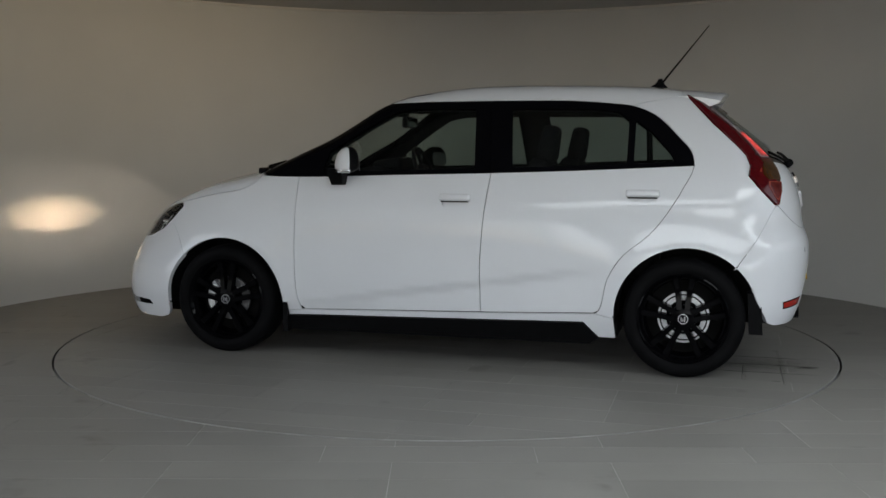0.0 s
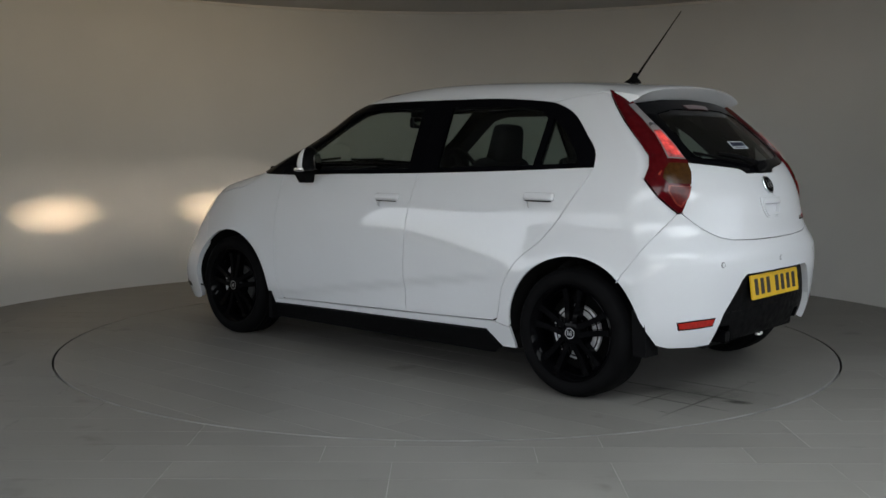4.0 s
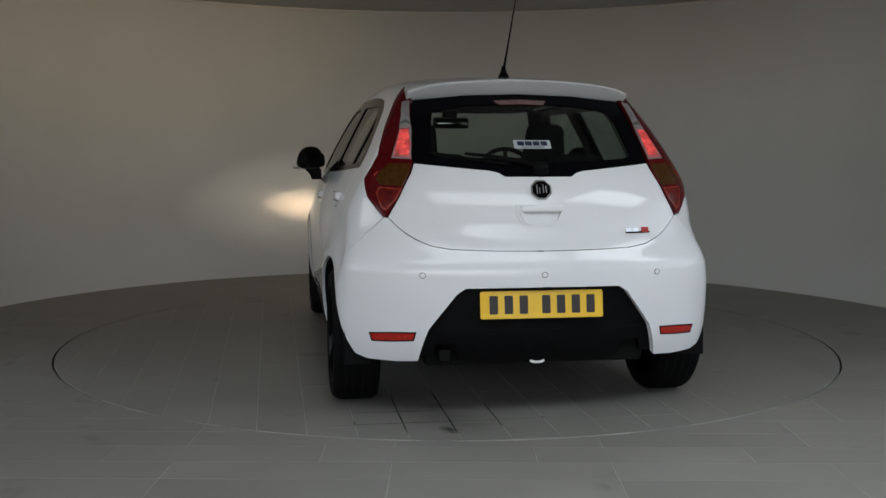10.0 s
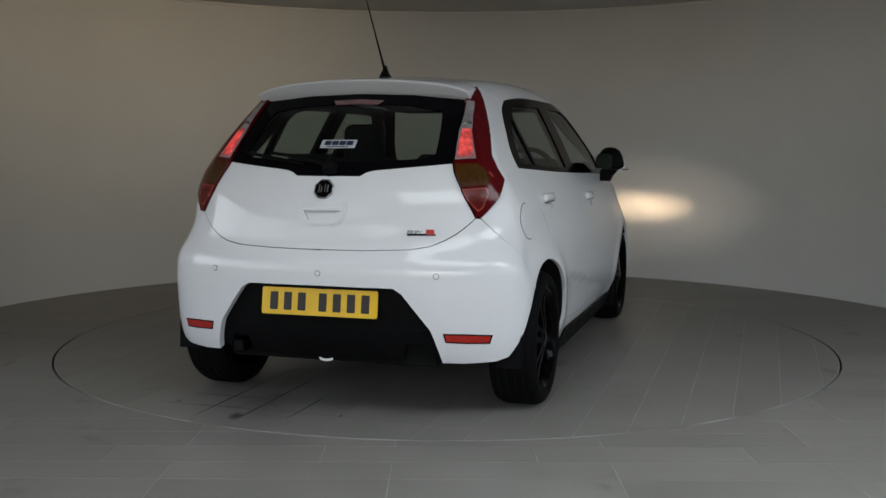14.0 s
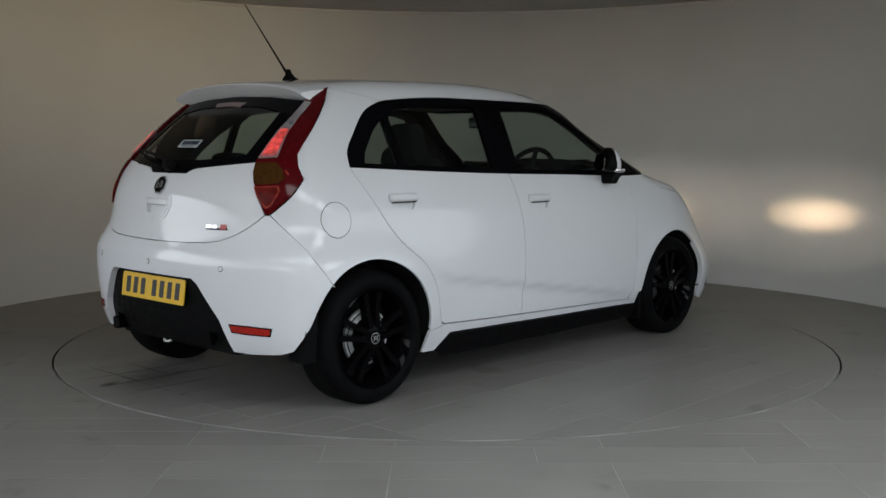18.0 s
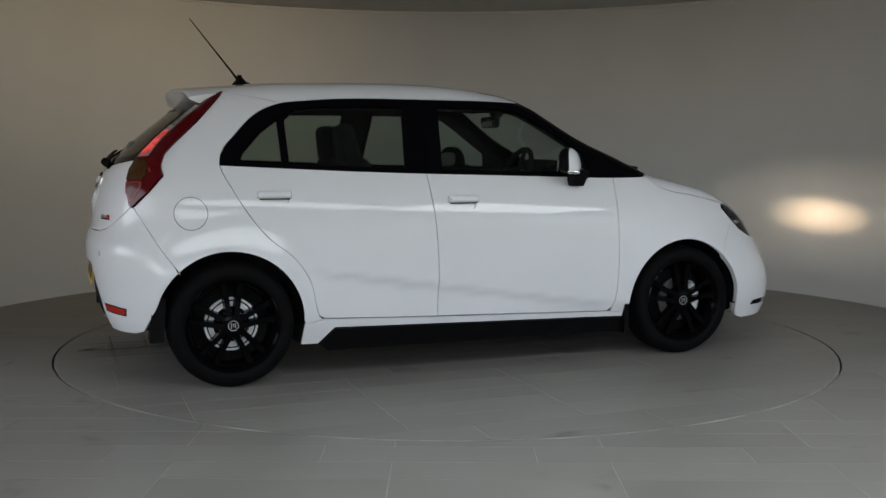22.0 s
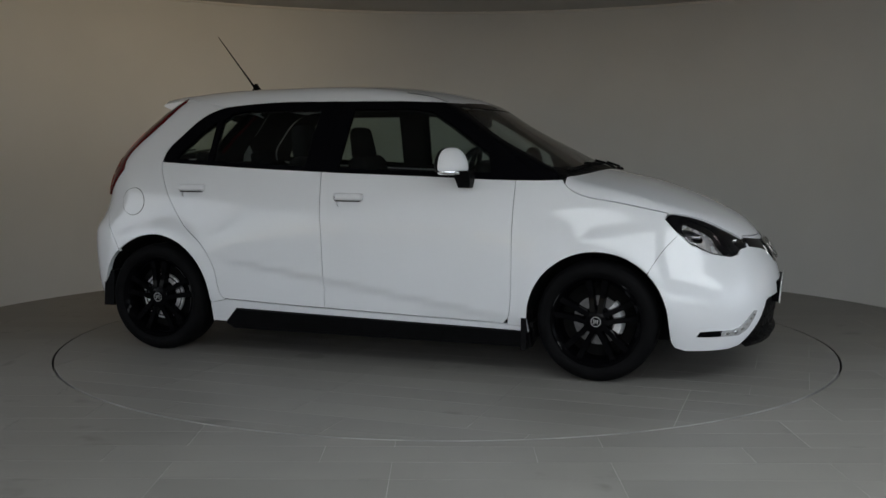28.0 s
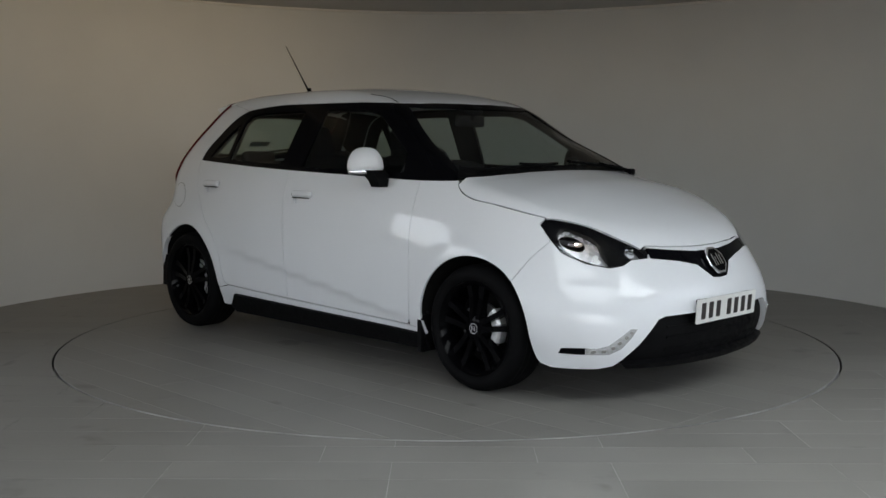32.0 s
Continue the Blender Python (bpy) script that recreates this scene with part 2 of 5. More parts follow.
def part(name, bm, material, parent, label="", smooth=True, m=None):
    """One mesh object under a thing or under a part."""
    me = bpy.data.meshes.new(name)
    if m is not None:
        bmesh.ops.transform(bm, matrix=m, verts=bm.verts)
    bmesh.ops.recalc_face_normals(bm, faces=bm.faces)
    bm.to_mesh(me)
    bm.free()
    if smooth:
        me.shade_smooth()
        me.set_sharp_from_angle(angle=radians(38))
    return link(name, me, material, parent, label)


def box(sx, sy, sz, at=(0, 0, 0), bevel=.004, segments=2, taper=None):
    """A box with rounded edges; taper: the top's share of the base's size in x and y."""
    bm = bmesh.new()
    bmesh.ops.create_cube(bm, size=1)
    for v in bm.verts:
        k = taper if taper and v.co.z > 0 else (1, 1)
        v.co = Vector((v.co.x * sx * k[0], v.co.y * sy * k[1], v.co.z * sz))
    if bevel:
        bmesh.ops.bevel(bm, geom=bm.edges[:], offset=bevel, segments=segments, affect="EDGES", profile=.5)
    bmesh.ops.translate(bm, verts=bm.verts, vec=at)
    return bm


def turned(profile, steps=48, axis="Y"):
    """A lathe: (radius, along) pairs turned about an axis."""
    bm = bmesh.new()
    rings = []
    for i in range(steps):
        a = 2 * math.pi * i / steps
        c, s = math.cos(a), math.sin(a)
        rings.append([bm.verts.new((r * c, h, r * s) if axis == "Y" else ((r * c, r * s, h) if axis == "Z" else (h, r * c, r * s))) for r, h in profile])
    for i in range(steps):
        a, b = rings[i], rings[(i + 1) % steps]
        for j in range(len(profile) - 1):
            q = [a[j], b[j], b[j + 1], a[j + 1]]
            bm.faces.new(q)
    bmesh.ops.remove_doubles(bm, verts=bm.verts, dist=1e-5)
    return bm


def tube(points, radius, sides=8, taper=1.0):
    """A round bar along points."""
    bm = bmesh.new()
    pts = [Vector(p) for p in points]
    rings = []
    for i, p in enumerate(pts):
        d = (pts[min(i + 1, len(pts) - 1)] - pts[max(i - 1, 0)]).normalized()
        u = d.orthogonal().normalized() if i == 0 else (u - d * u.dot(d)).normalized()
        w = d.cross(u)
        r = radius * (1 + (taper - 1) * i / (len(pts) - 1))
        rings.append([bm.verts.new(p + (u * math.cos(2 * math.pi * k / sides) + w * math.sin(2 * math.pi * k / sides)) * r) for k in range(sides)])
    for a, b in zip(rings, rings[1:]):
        for k in range(sides):
            bm.faces.new([a[k], a[(k + 1) % sides], b[(k + 1) % sides], b[k]])
    bm.faces.new(rings[0][::-1])
    bm.faces.new(rings[-1])
    return bm


def loft(rings, closed=True, caps=True):
    """Quads between rings of equally many points."""
    bm = bmesh.new()
    rs = [[bm.verts.new(p) for p in r] for r in rings]
    n = len(rs[0])
    for a, b in zip(rs, rs[1:]):
        for k in range(n if closed else n - 1):
            bm.faces.new([a[k], a[(k + 1) % n], b[(k + 1) % n], b[k]])
    if caps and closed:
        bm.faces.new(rs[0][::-1])
        bm.faces.new(rs[-1])
    return bm


def slab(outline, depth, bevel=0.0):
    """A flat plate: an outline in x, y, given a depth down z."""
    bm = bmesh.new()
    f = bm.faces.new([bm.verts.new((*p, 0)) for p in outline])
    r = bmesh.ops.extrude_face_region(bm, geom=[f])
    bmesh.ops.translate(bm, verts=[v for v in r["geom"] if isinstance(v, bmesh.types.BMVert)], vec=(0, 0, -depth))
    if bevel:
        bmesh.ops.bevel(bm, geom=bm.edges[:], offset=bevel, segments=1, affect="EDGES")
    return bm


# ---- panels cut from the car's surface ----
CYL = .9


def to_flat(kind, p):
    p = np.asarray(p, float)
    if kind == "side":
        return p[:, [0, 2]]
    if kind == "top":
        return p[:, [0, 1]]
    if kind == "rear":
        return np.stack([np.arctan2(p[:, 1], -CYL - p[:, 0]) * .85, p[:, 2]], 1)
    return np.stack([np.arctan2(p[:, 1], p[:, 0] - 1.0) * .9, p[:, 2]], 1)


def from_flat(kind, q):
    q = np.asarray(q, float)
    if kind == "side":
        return side_on(q)
    if kind == "top":
        return top_on(q)
    if kind == "rear":
        a, x0, s = q[:, 0] / .85, -CYL, -1.0
    else:
        a, x0, s = q[:, 0] / .9, 1.0, 1.0
    v = np.stack([s * np.cos(a), np.sin(a), 0 * a], 1)
    o = np.stack([0 * a + x0, 0 * a, q[:, 1]], 1)
    return along(o, v, 0, 1.5)


def finer(q, step):
    out = []
    for i in range(len(q)):
        a, b = q[i], q[(i + 1) % len(q)]
        n = max(1, int(np.linalg.norm(b - a) / step))
        out += [a + (b - a) * k / n for k in range(n)]
    return np.array(out)


def inset(q, d):
    """The closed outline q, drawn in by d."""
    if not d:
        return q
    area = np.sum(q[:, 0] * np.roll(q[:, 1], -1) - np.roll(q[:, 0], -1) * q[:, 1])
    e = np.roll(q, -1, 0) - q
    n = np.stack([-e[:, 1], e[:, 0]], 1) / np.maximum(np.linalg.norm(e, axis=1)[:, None], 1e-9) * np.sign(area)
    m = n + np.roll(n, 1, 0)
    return q + m / np.maximum(np.sum(m * n, axis=1)[:, None], .5) * d


def within(q, pts):
    x, y = pts[:, 0], pts[:, 1]
    inside = np.zeros(len(pts), bool)
    for (x0, y0), (x1, y1) in zip(q, np.roll(q, -1, 0)):
        hit = ((y0 > y) != (y1 > y)) & (x < (x1 - x0) * (y - y0) / (y1 - y0 + 1e-12) + x0)
        inside ^= hit
    return inside


def curve_through(p, n=6):
    """A soft open curve through points."""
    p = np.asarray(p, float)
    s = np.concatenate([[0], np.cumsum(np.linalg.norm(np.diff(p, axis=0), axis=1))])
    u = np.linspace(0, s[-1], (len(p) - 1) * n + 1)
    return np.stack([spline(s, p[:, k])(u) for k in range(p.shape[1])], 1)


def soft_loop(q, n=4):
    """A closed outline with its corners rounded."""
    q = np.array(q, float)
    return curve_through(np.concatenate([q, q[:1]]), n)[:-1]


def panel(name, kind, outline, mat, parent, label="", holes=(), gap=.0025, depth=.014, offset=0.0, step=.03, mirror=False, hole_gap=0.0):
    """A skin panel: outline and holes are points on the car's surface, the inside follows the surface; its edges turn inwards by depth."""
    loops = [inset(finer(to_flat(kind, outline), step), gap)]
    loops += [inset(finer(to_flat(kind, h), step), -hole_gap) for h in holes]
    pts, edges = [], []
    for q in loops:
        n0 = len(pts)
        pts += list(q)
        edges += [(n0 + i, n0 + (i + 1) % len(q)) for i in range(len(q))]
    lo, hi = loops[0].min(0), loops[0].max(0)
    gx, gy = np.meshgrid(np.arange(lo[0] + step * .5, hi[0], step), np.arange(lo[1] + step * .5, hi[1], step))
    gx = gx + (np.arange(gx.shape[0]) % 2)[:, None] * step * .5
    grid = np.stack([gx.ravel(), gy.ravel()], 1)
    keep = within(loops[0], grid)
    for h in loops[1:]:
        keep &= ~within(h, grid)
    rim = np.array(pts)
    grid = grid[keep]
    if len(grid):
        d = np.min(np.linalg.norm(grid[:, None] - rim[None], axis=2), axis=1)
        grid = grid[d > step * .45]
    allp = [Vector(p) for p in pts] + [Vector(p) for p in grid]
    vs, _, fs, *_ = delaunay_2d_cdt(allp, edges, [], 0, 1e-6)
    vs, fs = np.array([tuple(v) for v in vs]), np.array([f for f in fs if len(f) == 3])
    mid = vs[fs].mean(1)
    ok = within(loops[0], mid)
    for h in loops[1:]:
        ok &= ~within(h, mid)
    fs = fs[ok]
    p3 = from_flat(kind, vs)
    nrm = normals(p3)
    tri = p3[fs]
    flip = np.sum(np.cross(tri[:, 1] - tri[:, 0], tri[:, 2] - tri[:, 0]) * nrm[fs[:, 0]], axis=1) < 0
    fs[flip] = fs[flip][:, ::-1]
    p3 = p3 + nrm * offset
    verts, nor, faces = list(p3), list(nrm), [tuple(f) for f in fs]
    if depth:
        once = {}
        for f in faces:
            for i in range(3):
                a, b = f[i], f[(i + 1) % 3]
                if (b, a) in once:
                    del once[(b, a)]
                else:
                    once[(a, b)] = 1
        for a, b in once:
            t = p3[b] - p3[a]
            w = np.cross(t, nrm[a])
            w = w / max(np.linalg.norm(w), 1e-9)
            n0 = len(verts)
            verts += [p3[a], p3[b], p3[b] - nrm[b] * depth, p3[a] - nrm[a] * depth]
            nor += [w] * 4
            faces.append((n0 + 1, n0, n0 + 3, n0 + 2))
    made = [] if mirror == "only" else [link(name, mesh(name, verts, faces, True, nor), mat, parent, label)]
    if mirror:
        flipv = np.array([1, -1, 1])
        made.append(link(name, mesh(name, np.array(verts) * flipv, [f[::-1] for f in faces], True, np.array(nor) * flipv), mat, parent, label))
    return made


def both(p):
    """A half outline, from the middle round to the middle, made whole."""
    p = np.asarray(p, float)
    return np.concatenate([p, (p * np.array([1, -1, 1]))[::-1]])


def join(*ps):
    return np.concatenate([np.asarray(p, float).reshape(-1, 3) for p in ps])


def arc(cx, cz, r, a0, a1, n=24):
    a = np.radians(np.linspace(a0, a1, n))
    return np.stack([cx + r * np.cos(a), cz + r * np.sin(a)], 1)
# ---- the room: a round bay with a curved wall, open to a showroom behind the camera ----
R_WALL, R_TABLE, R_RECESS, H_CEIL = 3.42, 2.25, 2.40, 2.378
BAY = 12   # how far the curved wall reaches round on either side, in degrees


def ring_strip(a0, a1, steps, profile):
    """A profile of (radius, height) swept about the turntable's middle."""
    rings = []
    for i in range(steps + 1):
        a = radians(a0 + (a1 - a0) * i / steps)
        rings.append([(r * math.cos(a), r * math.sin(a), h) for r, h in profile])
    return loft(rings, closed=True)


tagged(part("wall_curved", ring_strip(-BAY, 180 + BAY, 156, [(R_WALL, -.02), (R_WALL, H_CEIL + .02), (R_WALL + .14, H_CEIL + .02), (R_WALL + .14, -.02)]), WALL_PAINT, None,
            "smooth curved grey painted wall behind the turntable"), category="wall", kind="structure")
tagged(part("trim", ring_strip(-BAY, 180 + BAY, 156, [(R_WALL - .001, H_CEIL - .022), (R_WALL - .020, H_CEIL - .017), (R_WALL - .024, H_CEIL - .004), (R_WALL - .001, H_CEIL - .004)]), COVING, None,
            "thin pale bead where curved wall meets ceiling"), category="trim", kind="structure")


def flat_wall(name, x0, y0, x1, y1, h, thick, label, mat=ROOM_WALL, z0=-.02):
    d = Vector((x1 - x0, y1 - y0, 0))
    bm = box(d.length, thick, h - z0, (0, 0, 0), 0)
    m = Matrix.Translation(((x0 + x1) / 2, (y0 + y1) / 2, (h + z0) / 2)) @ Matrix.Rotation(math.atan2(d.y, d.x), 4, "Z")
    return tagged(part(name, bm, mat, None, label, False, m), category="wall", kind="structure")


XW, YB = 5.4, -8.8
ca, sa = math.cos(radians(BAY)), math.sin(radians(BAY))
for s, nm in ((-1, "wall_west"), (1, "wall_east")):
    flat_wall(nm + "_return", s * (R_WALL + .12) * ca, -(R_WALL + .0) * sa - .05, s * (XW + .1), -(R_WALL + .0) * sa - .05, H_CEIL + .02, .12, "plain painted wall beside the turntable bay")

# glazed walls behind and beside the camera: piers, sill and lintel round tall openings
Z0W, Z1W = .70, 2.30


def glazed_wall(name, x0, y0, x1, y1, count, first, share=1.0, fall=.55, spread=135):
    """A wall with openings from end to end, each with its frame and the daylight that comes in."""
    d = Vector((x1 - x0, y1 - y0, 0))
    turn = Matrix.Rotation(math.atan2(d.y, d.x), 4, "Z")
    at = lambda u: Vector((x0, y0, 0)) + d * u
    flat_wall(name + "_sill", x0, y0, x1, y1, Z0W, .2, "low painted wall under the showroom windows")
    flat_wall(name + "_lintel", x0, y0, x1, y1, H_CEIL + .02, .2, "painted lintel over the showroom windows", z0=Z1W)
    pier = .10 / d.length
    inward = Vector((d.y, -d.x, 0)).normalized()
    for k in range(count + 1):
        u0, u1 = max(k / count - pier / 2, 0), min(k / count + pier / 2, 1)
        a, b = at(u0), at(u1)
        flat_wall(name + "_pier", a.x, a.y, b.x, b.y, Z1W, .2, "painted pier between showroom windows", z0=Z0W)
    for k in range(count):
        a, b = at(k / count + pier / 2), at((k + 1) / count - pier / 2)
        w_ = (b - a).length
        m = Matrix.Translation((a + b) / 2) @ turn
        win = tagged(new(f"window_{first + k}"), "tall showroom window with thin dark frame", "window", "showroom windows", "structure")
        for x in (-w_ / 2 + .02, w_ / 2 - .02):
            part("window_frame", box(.04, .06, Z1W - Z0W, (x, 0, (Z0W + Z1W) / 2), .003), PLASTIC, win, m=m)
        for z in (Z0W + .02, Z1W - .02):
            part("window_frame", box(w_ - .08, .055, .04, (0, 0, z), .003), PLASTIC, win, m=m)
        c = (a + b) / 2 + inward * .13 + Vector((0, 0, (Z0W + Z1W) / 2))
        area_lamp("daylight", c, c + inward + Vector((0, 0, -fall)), w_ - .06, Z1W - Z0W - .06, DAY_WATTS * share * (w_ - .06) * (Z1W - Z0W - .06), (.90, .935, .985)).data.spread = radians(spread)


glazed_wall("wall_south", XW, YB, -XW, YB, 4, 1, .38, .45, 66)
# Side glazing lies out of view, added to spread the daylight wider.
glazed_wall("wall_west", -XW, YB, -XW, -.85, 3, 5, .42, .3, 100)
glazed_wall("wall_east", XW, -.85, XW, YB, 3, 8, .25, .4, 110)

# ceiling: a flat soffit with a round raised recess over the turntable
def ceiling_mesh():
    n = 96
    bm = bmesh.new()
    inner = [bm.verts.new((R_RECESS * math.cos(2 * math.pi * i / n), R_RECESS * math.sin(2 * math.pi * i / n), H_CEIL)) for i in range(n)]
    up = [bm.verts.new((v.co.x, v.co.y, H_CEIL + .32)) for v in inner]
    outer = []
    for i in range(n):
        a = 2 * math.pi * i / n
        c, s = math.cos(a), math.sin(a)
        k = min((XW + .1) / max(abs(c), 1e-6), (3.7 if s > 0 else -YB + .2) / max(abs(s), 1e-6))
        outer.append(bm.verts.new((k * c, k * s, H_CEIL)))
    top = bm.verts.new((0, 0, H_CEIL + .32))
    for i in range(n):
        j = (i + 1) % n
        bm.faces.new([outer[i], outer[j], inner[j], inner[i]])
        bm.faces.new([inner[i], inner[j], up[j], up[i]])
        bm.faces.new([up[i], up[j], top])
    bm.normal_update()
    bmesh.ops.solidify(bm, geom=bm.faces[:], thickness=-.05)
    return bm


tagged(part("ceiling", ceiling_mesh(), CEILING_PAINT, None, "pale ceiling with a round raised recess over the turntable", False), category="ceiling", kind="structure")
# Ceiling panels are added, unseen, to light floor and car from above.
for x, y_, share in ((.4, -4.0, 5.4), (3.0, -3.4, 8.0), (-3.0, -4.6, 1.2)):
    cl = tagged(new("added_ceiling_light"), "flat white ceiling light panel, added out of view over the showroom floor", "ceiling light", "ceiling lights")
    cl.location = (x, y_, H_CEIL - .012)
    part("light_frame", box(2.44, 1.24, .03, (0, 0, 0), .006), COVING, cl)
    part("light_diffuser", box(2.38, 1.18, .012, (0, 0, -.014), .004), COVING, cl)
    area_lamp("added_panel_light", (x, y_, H_CEIL - .045), (x, y_, 0), 2.35, 1.15, PANEL_WATTS * share, (.89, .955, 1.0))
spot = area_lamp("warm_cove_lamp", (-1.3, 1.0, H_CEIL - .05), (-2.8, 2.3, 1.4), 2.4, .10, WARM_WATTS, (1.0, .75, .43))
spot.data.spread = radians(150)

# ---- floor: long grey tiles, laid in rows; the turntable's own tiles turn with it ----
TILE_W, TILE_L, JOINT = .203, .81, .0022


def disc(r, z, n=160, thick=.03):
    bm = bmesh.new()
    f = bm.faces.new([bm.verts.new((r * math.cos(2 * math.pi * i / n), r * math.sin(2 * math.pi * i / n), z)) for i in range(n)])
    e = bmesh.ops.extrude_face_region(bm, geom=[f])
    bmesh.ops.translate(bm, verts=[v for v in e["geom"] if isinstance(v, bmesh.types.BMVert)], vec=(0, 0, -thick))
    return bm


def bed_outside(r, z):
    """The floor's bed: a wide sheet with a round hole."""
    n = 160
    bm = bmesh.new()
    a = [bm.verts.new((r * math.cos(2 * math.pi * i / n), r * math.sin(2 * math.pi * i / n), z)) for i in range(n)]
    o = []
    for v in a:
        k = 12.5 / max(abs(v.co.x), abs(v.co.y))
        o.append(bm.verts.new((v.co.x * k, v.co.y * k, z)))
    for i in range(n):
        j = (i + 1) % n
        bm.faces.new([a[i], o[i], o[j], a[j]])
    return bm


floor = tagged(part("floor", bed_outside(R_TABLE + .0075, -.0009), GROUT, None, "grey tiled showroom floor round the turntable", False), category="floor", kind="structure")
part("turntable_pit", loft([[(r * math.cos(2 * math.pi * i / 160), r * math.sin(2 * math.pi * i / 160), z) for i in range(160)] for r, z in ((R_TABLE + .0085, -.001), (R_TABLE + .0085, -.05), (.2, -.05))], caps=False), DARK_GROUT, floor, "dark gap round the turntable")
turntable = tagged(part("turntable", disc(R_TABLE - .005, -.0009), GROUT, None, "large round tiled turntable flush in the floor", False), category="turntable")


def clip(poly, inside, cross):
    out = []
    for p, q in zip(poly, poly[1:] + poly[:1]):
        if inside(p):
            out.append(p)
        if inside(p) != inside(q):
            out.append(cross(p, q))
    return out


def tile_polygon(x0, x1, y0, y1, r, keep_inside):
    n = 10
    ring = [(x0 + (x1 - x0) * i / n, y0) for i in range(n)] + [(x1, y0 + (y1 - y0) * i / 4) for i in range(4)]
    ring += [(x1 - (x1 - x0) * i / n, y1) for i in range(n)] + [(x0, y1 - (y1 - y0) * i / 4) for i in range(4)]
    ok = (lambda p: math.hypot(*p) <= r) if keep_inside else (lambda p: math.hypot(*p) >= r)
    if all(ok(p) for p in ring):
        return [(x0, y0), (x1, y0), (x1, y1), (x0, y1)], True
    if not any(ok(p) for p in ring):
        return None, False

    def cross(p, q):
        a, b = 0.0, 1.0
        pin = ok(p)
        for _ in range(24):
            m = (a + b) / 2
            if ok((p[0] + (q[0] - p[0]) * m, p[1] + (q[1] - p[1]) * m)) == pin:
                a = m
            else:
                b = m
        return (p[0] + (q[0] - p[0]) * a, p[1] + (q[1] - p[1]) * a)

    poly = clip(ring, ok, cross)
    # follow the circle between two crossing points
    out = []
    for p, q in zip(poly, poly[1:] + poly[:1]):
        out.append(p)
        if abs(math.hypot(*p) - r) < 1e-4 and abs(math.hypot(*q) - r) < 1e-4:
            a, b = math.atan2(p[1], p[0]), math.atan2(q[1], q[0])
            d = (b - a + math.pi) % (2 * math.pi) - math.pi
            m = max(1, int(abs(d) * r / .06))
            out += [(r * math.cos(a + d * k / m), r * math.sin(a + d * k / m)) for k in range(1, m)]
    return out, False


def tile_mesh(poly, z, thick=.004):
    me = bpy.data.meshes.new("floor_tile")
    n = len(poly)
    area = sum(a[0] * b[1] - b[0] * a[1] for a, b in zip(poly, poly[1:] + poly[:1]))
    if area < 0:
        poly = poly[::-1]
    c = (sum(p[0] for p in poly) / n, sum(p[1] for p in poly) / n)
    e = .0005
    top = [(p[0] - e * np.sign(p[0] - c[0]), p[1] - e * np.sign(p[1] - c[1]), z) for p in poly]
    low = [(p[0], p[1], z - .0005) for p in poly]
    bot = [(p[0], p[1], z - thick) for p in poly]
    fs = [tuple(range(n))] + [(i + n, (i + 1) % n + n, (i + 1) % n, i) for i in range(n)] + [(i + 2 * n, (i + 1) % n + 2 * n, (i + 1) % n + n, i + n) for i in range(n)]
    me.from_pydata(top + low + bot, [], fs)
    me.materials.append(TILE)
    return me


def lay(parent, r, keep_inside, xr, yr, y_shift, near):
    """Rows of tiles; the whole ones share a mesh. near: which of them are pieces of their own, the rest are joined."""
    rnd = random.Random(5 if keep_inside else 9)
    whole, rest = None, []
    row = math.floor((yr[0] - y_shift) / TILE_W)
    while y_shift + row * TILE_W < yr[1]:
        y0 = y_shift + row * TILE_W + JOINT / 2
        y1 = y0 + TILE_W - JOINT
        x = xr[0] - rnd.choice((.0, .27, .54)) - .2
        while x < xr[1]:
            x0, x1 = x + JOINT / 2, x + TILE_L - JOINT / 2
            poly, full = tile_polygon(x0, x1, y0, y1, r, keep_inside)
            if poly and len(poly) > 2:
                lift = rnd.uniform(-.0001, .0001)
                if near((x0 + x1) / 2, (y0 + y1) / 2):
                    if full:
                        if whole is None:
                            hx, hy = (x1 - x0) / 2, (y1 - y0) / 2
                            whole = tile_mesh([(-hx, -hy), (hx, -hy), (hx, hy), (-hx, hy)], 0)
                        ob = new("floor_tile", whole)
                        ob.location = ((x0 + x1) / 2, (y0 + y1) / 2, lift)
                    else:
                        ob = new("floor_tile", tile_mesh(poly, lift))
                    ob.parent = parent
                else:
                    rest.append(poly)
            x += TILE_L
        row += 1
    if rest:
        bm = bmesh.new()
        for p in rest:
            f = bm.faces.new([bm.verts.new((*q, 0)) for q in p])
        r_ = bmesh.ops.extrude_face_region(bm, geom=bm.faces[:])
        bmesh.ops.translate(bm, verts=[v for v in r_["geom"] if isinstance(v, bmesh.types.BMVert)], vec=(0, 0, -.004))
        tagged(part("far_floor_tiles", bm, TILE, parent, "", False), kind="stuff")
# ---- the car ----
car = tagged(new("car"), "white five-door hatchback with black wheels on the turntable", "car")

BELT = [(-1.293, 1.069), (-.996, 1.054), (-.699, 1.040), (-.256, 1.024), (.332, 1.008), (.805, .994), (.966, .994)]
SEAM = [(-.256, 1.024), (-.229, .753), (-.216, .518), (-.217, .294)]
DOOR_FRONT = [(.826, .993), (.826, .754), (.825, .461), (.818, .35), (.806, .295), (.778, .266)]
DOOR_REAR = [(-1.293, 1.069), (-1.282, 1.03), (-1.257, .98), (-1.084, .722), (-.95, .607), (-.88, .49), (-.854, .371), (-.84, .33), (-.813, .316)]
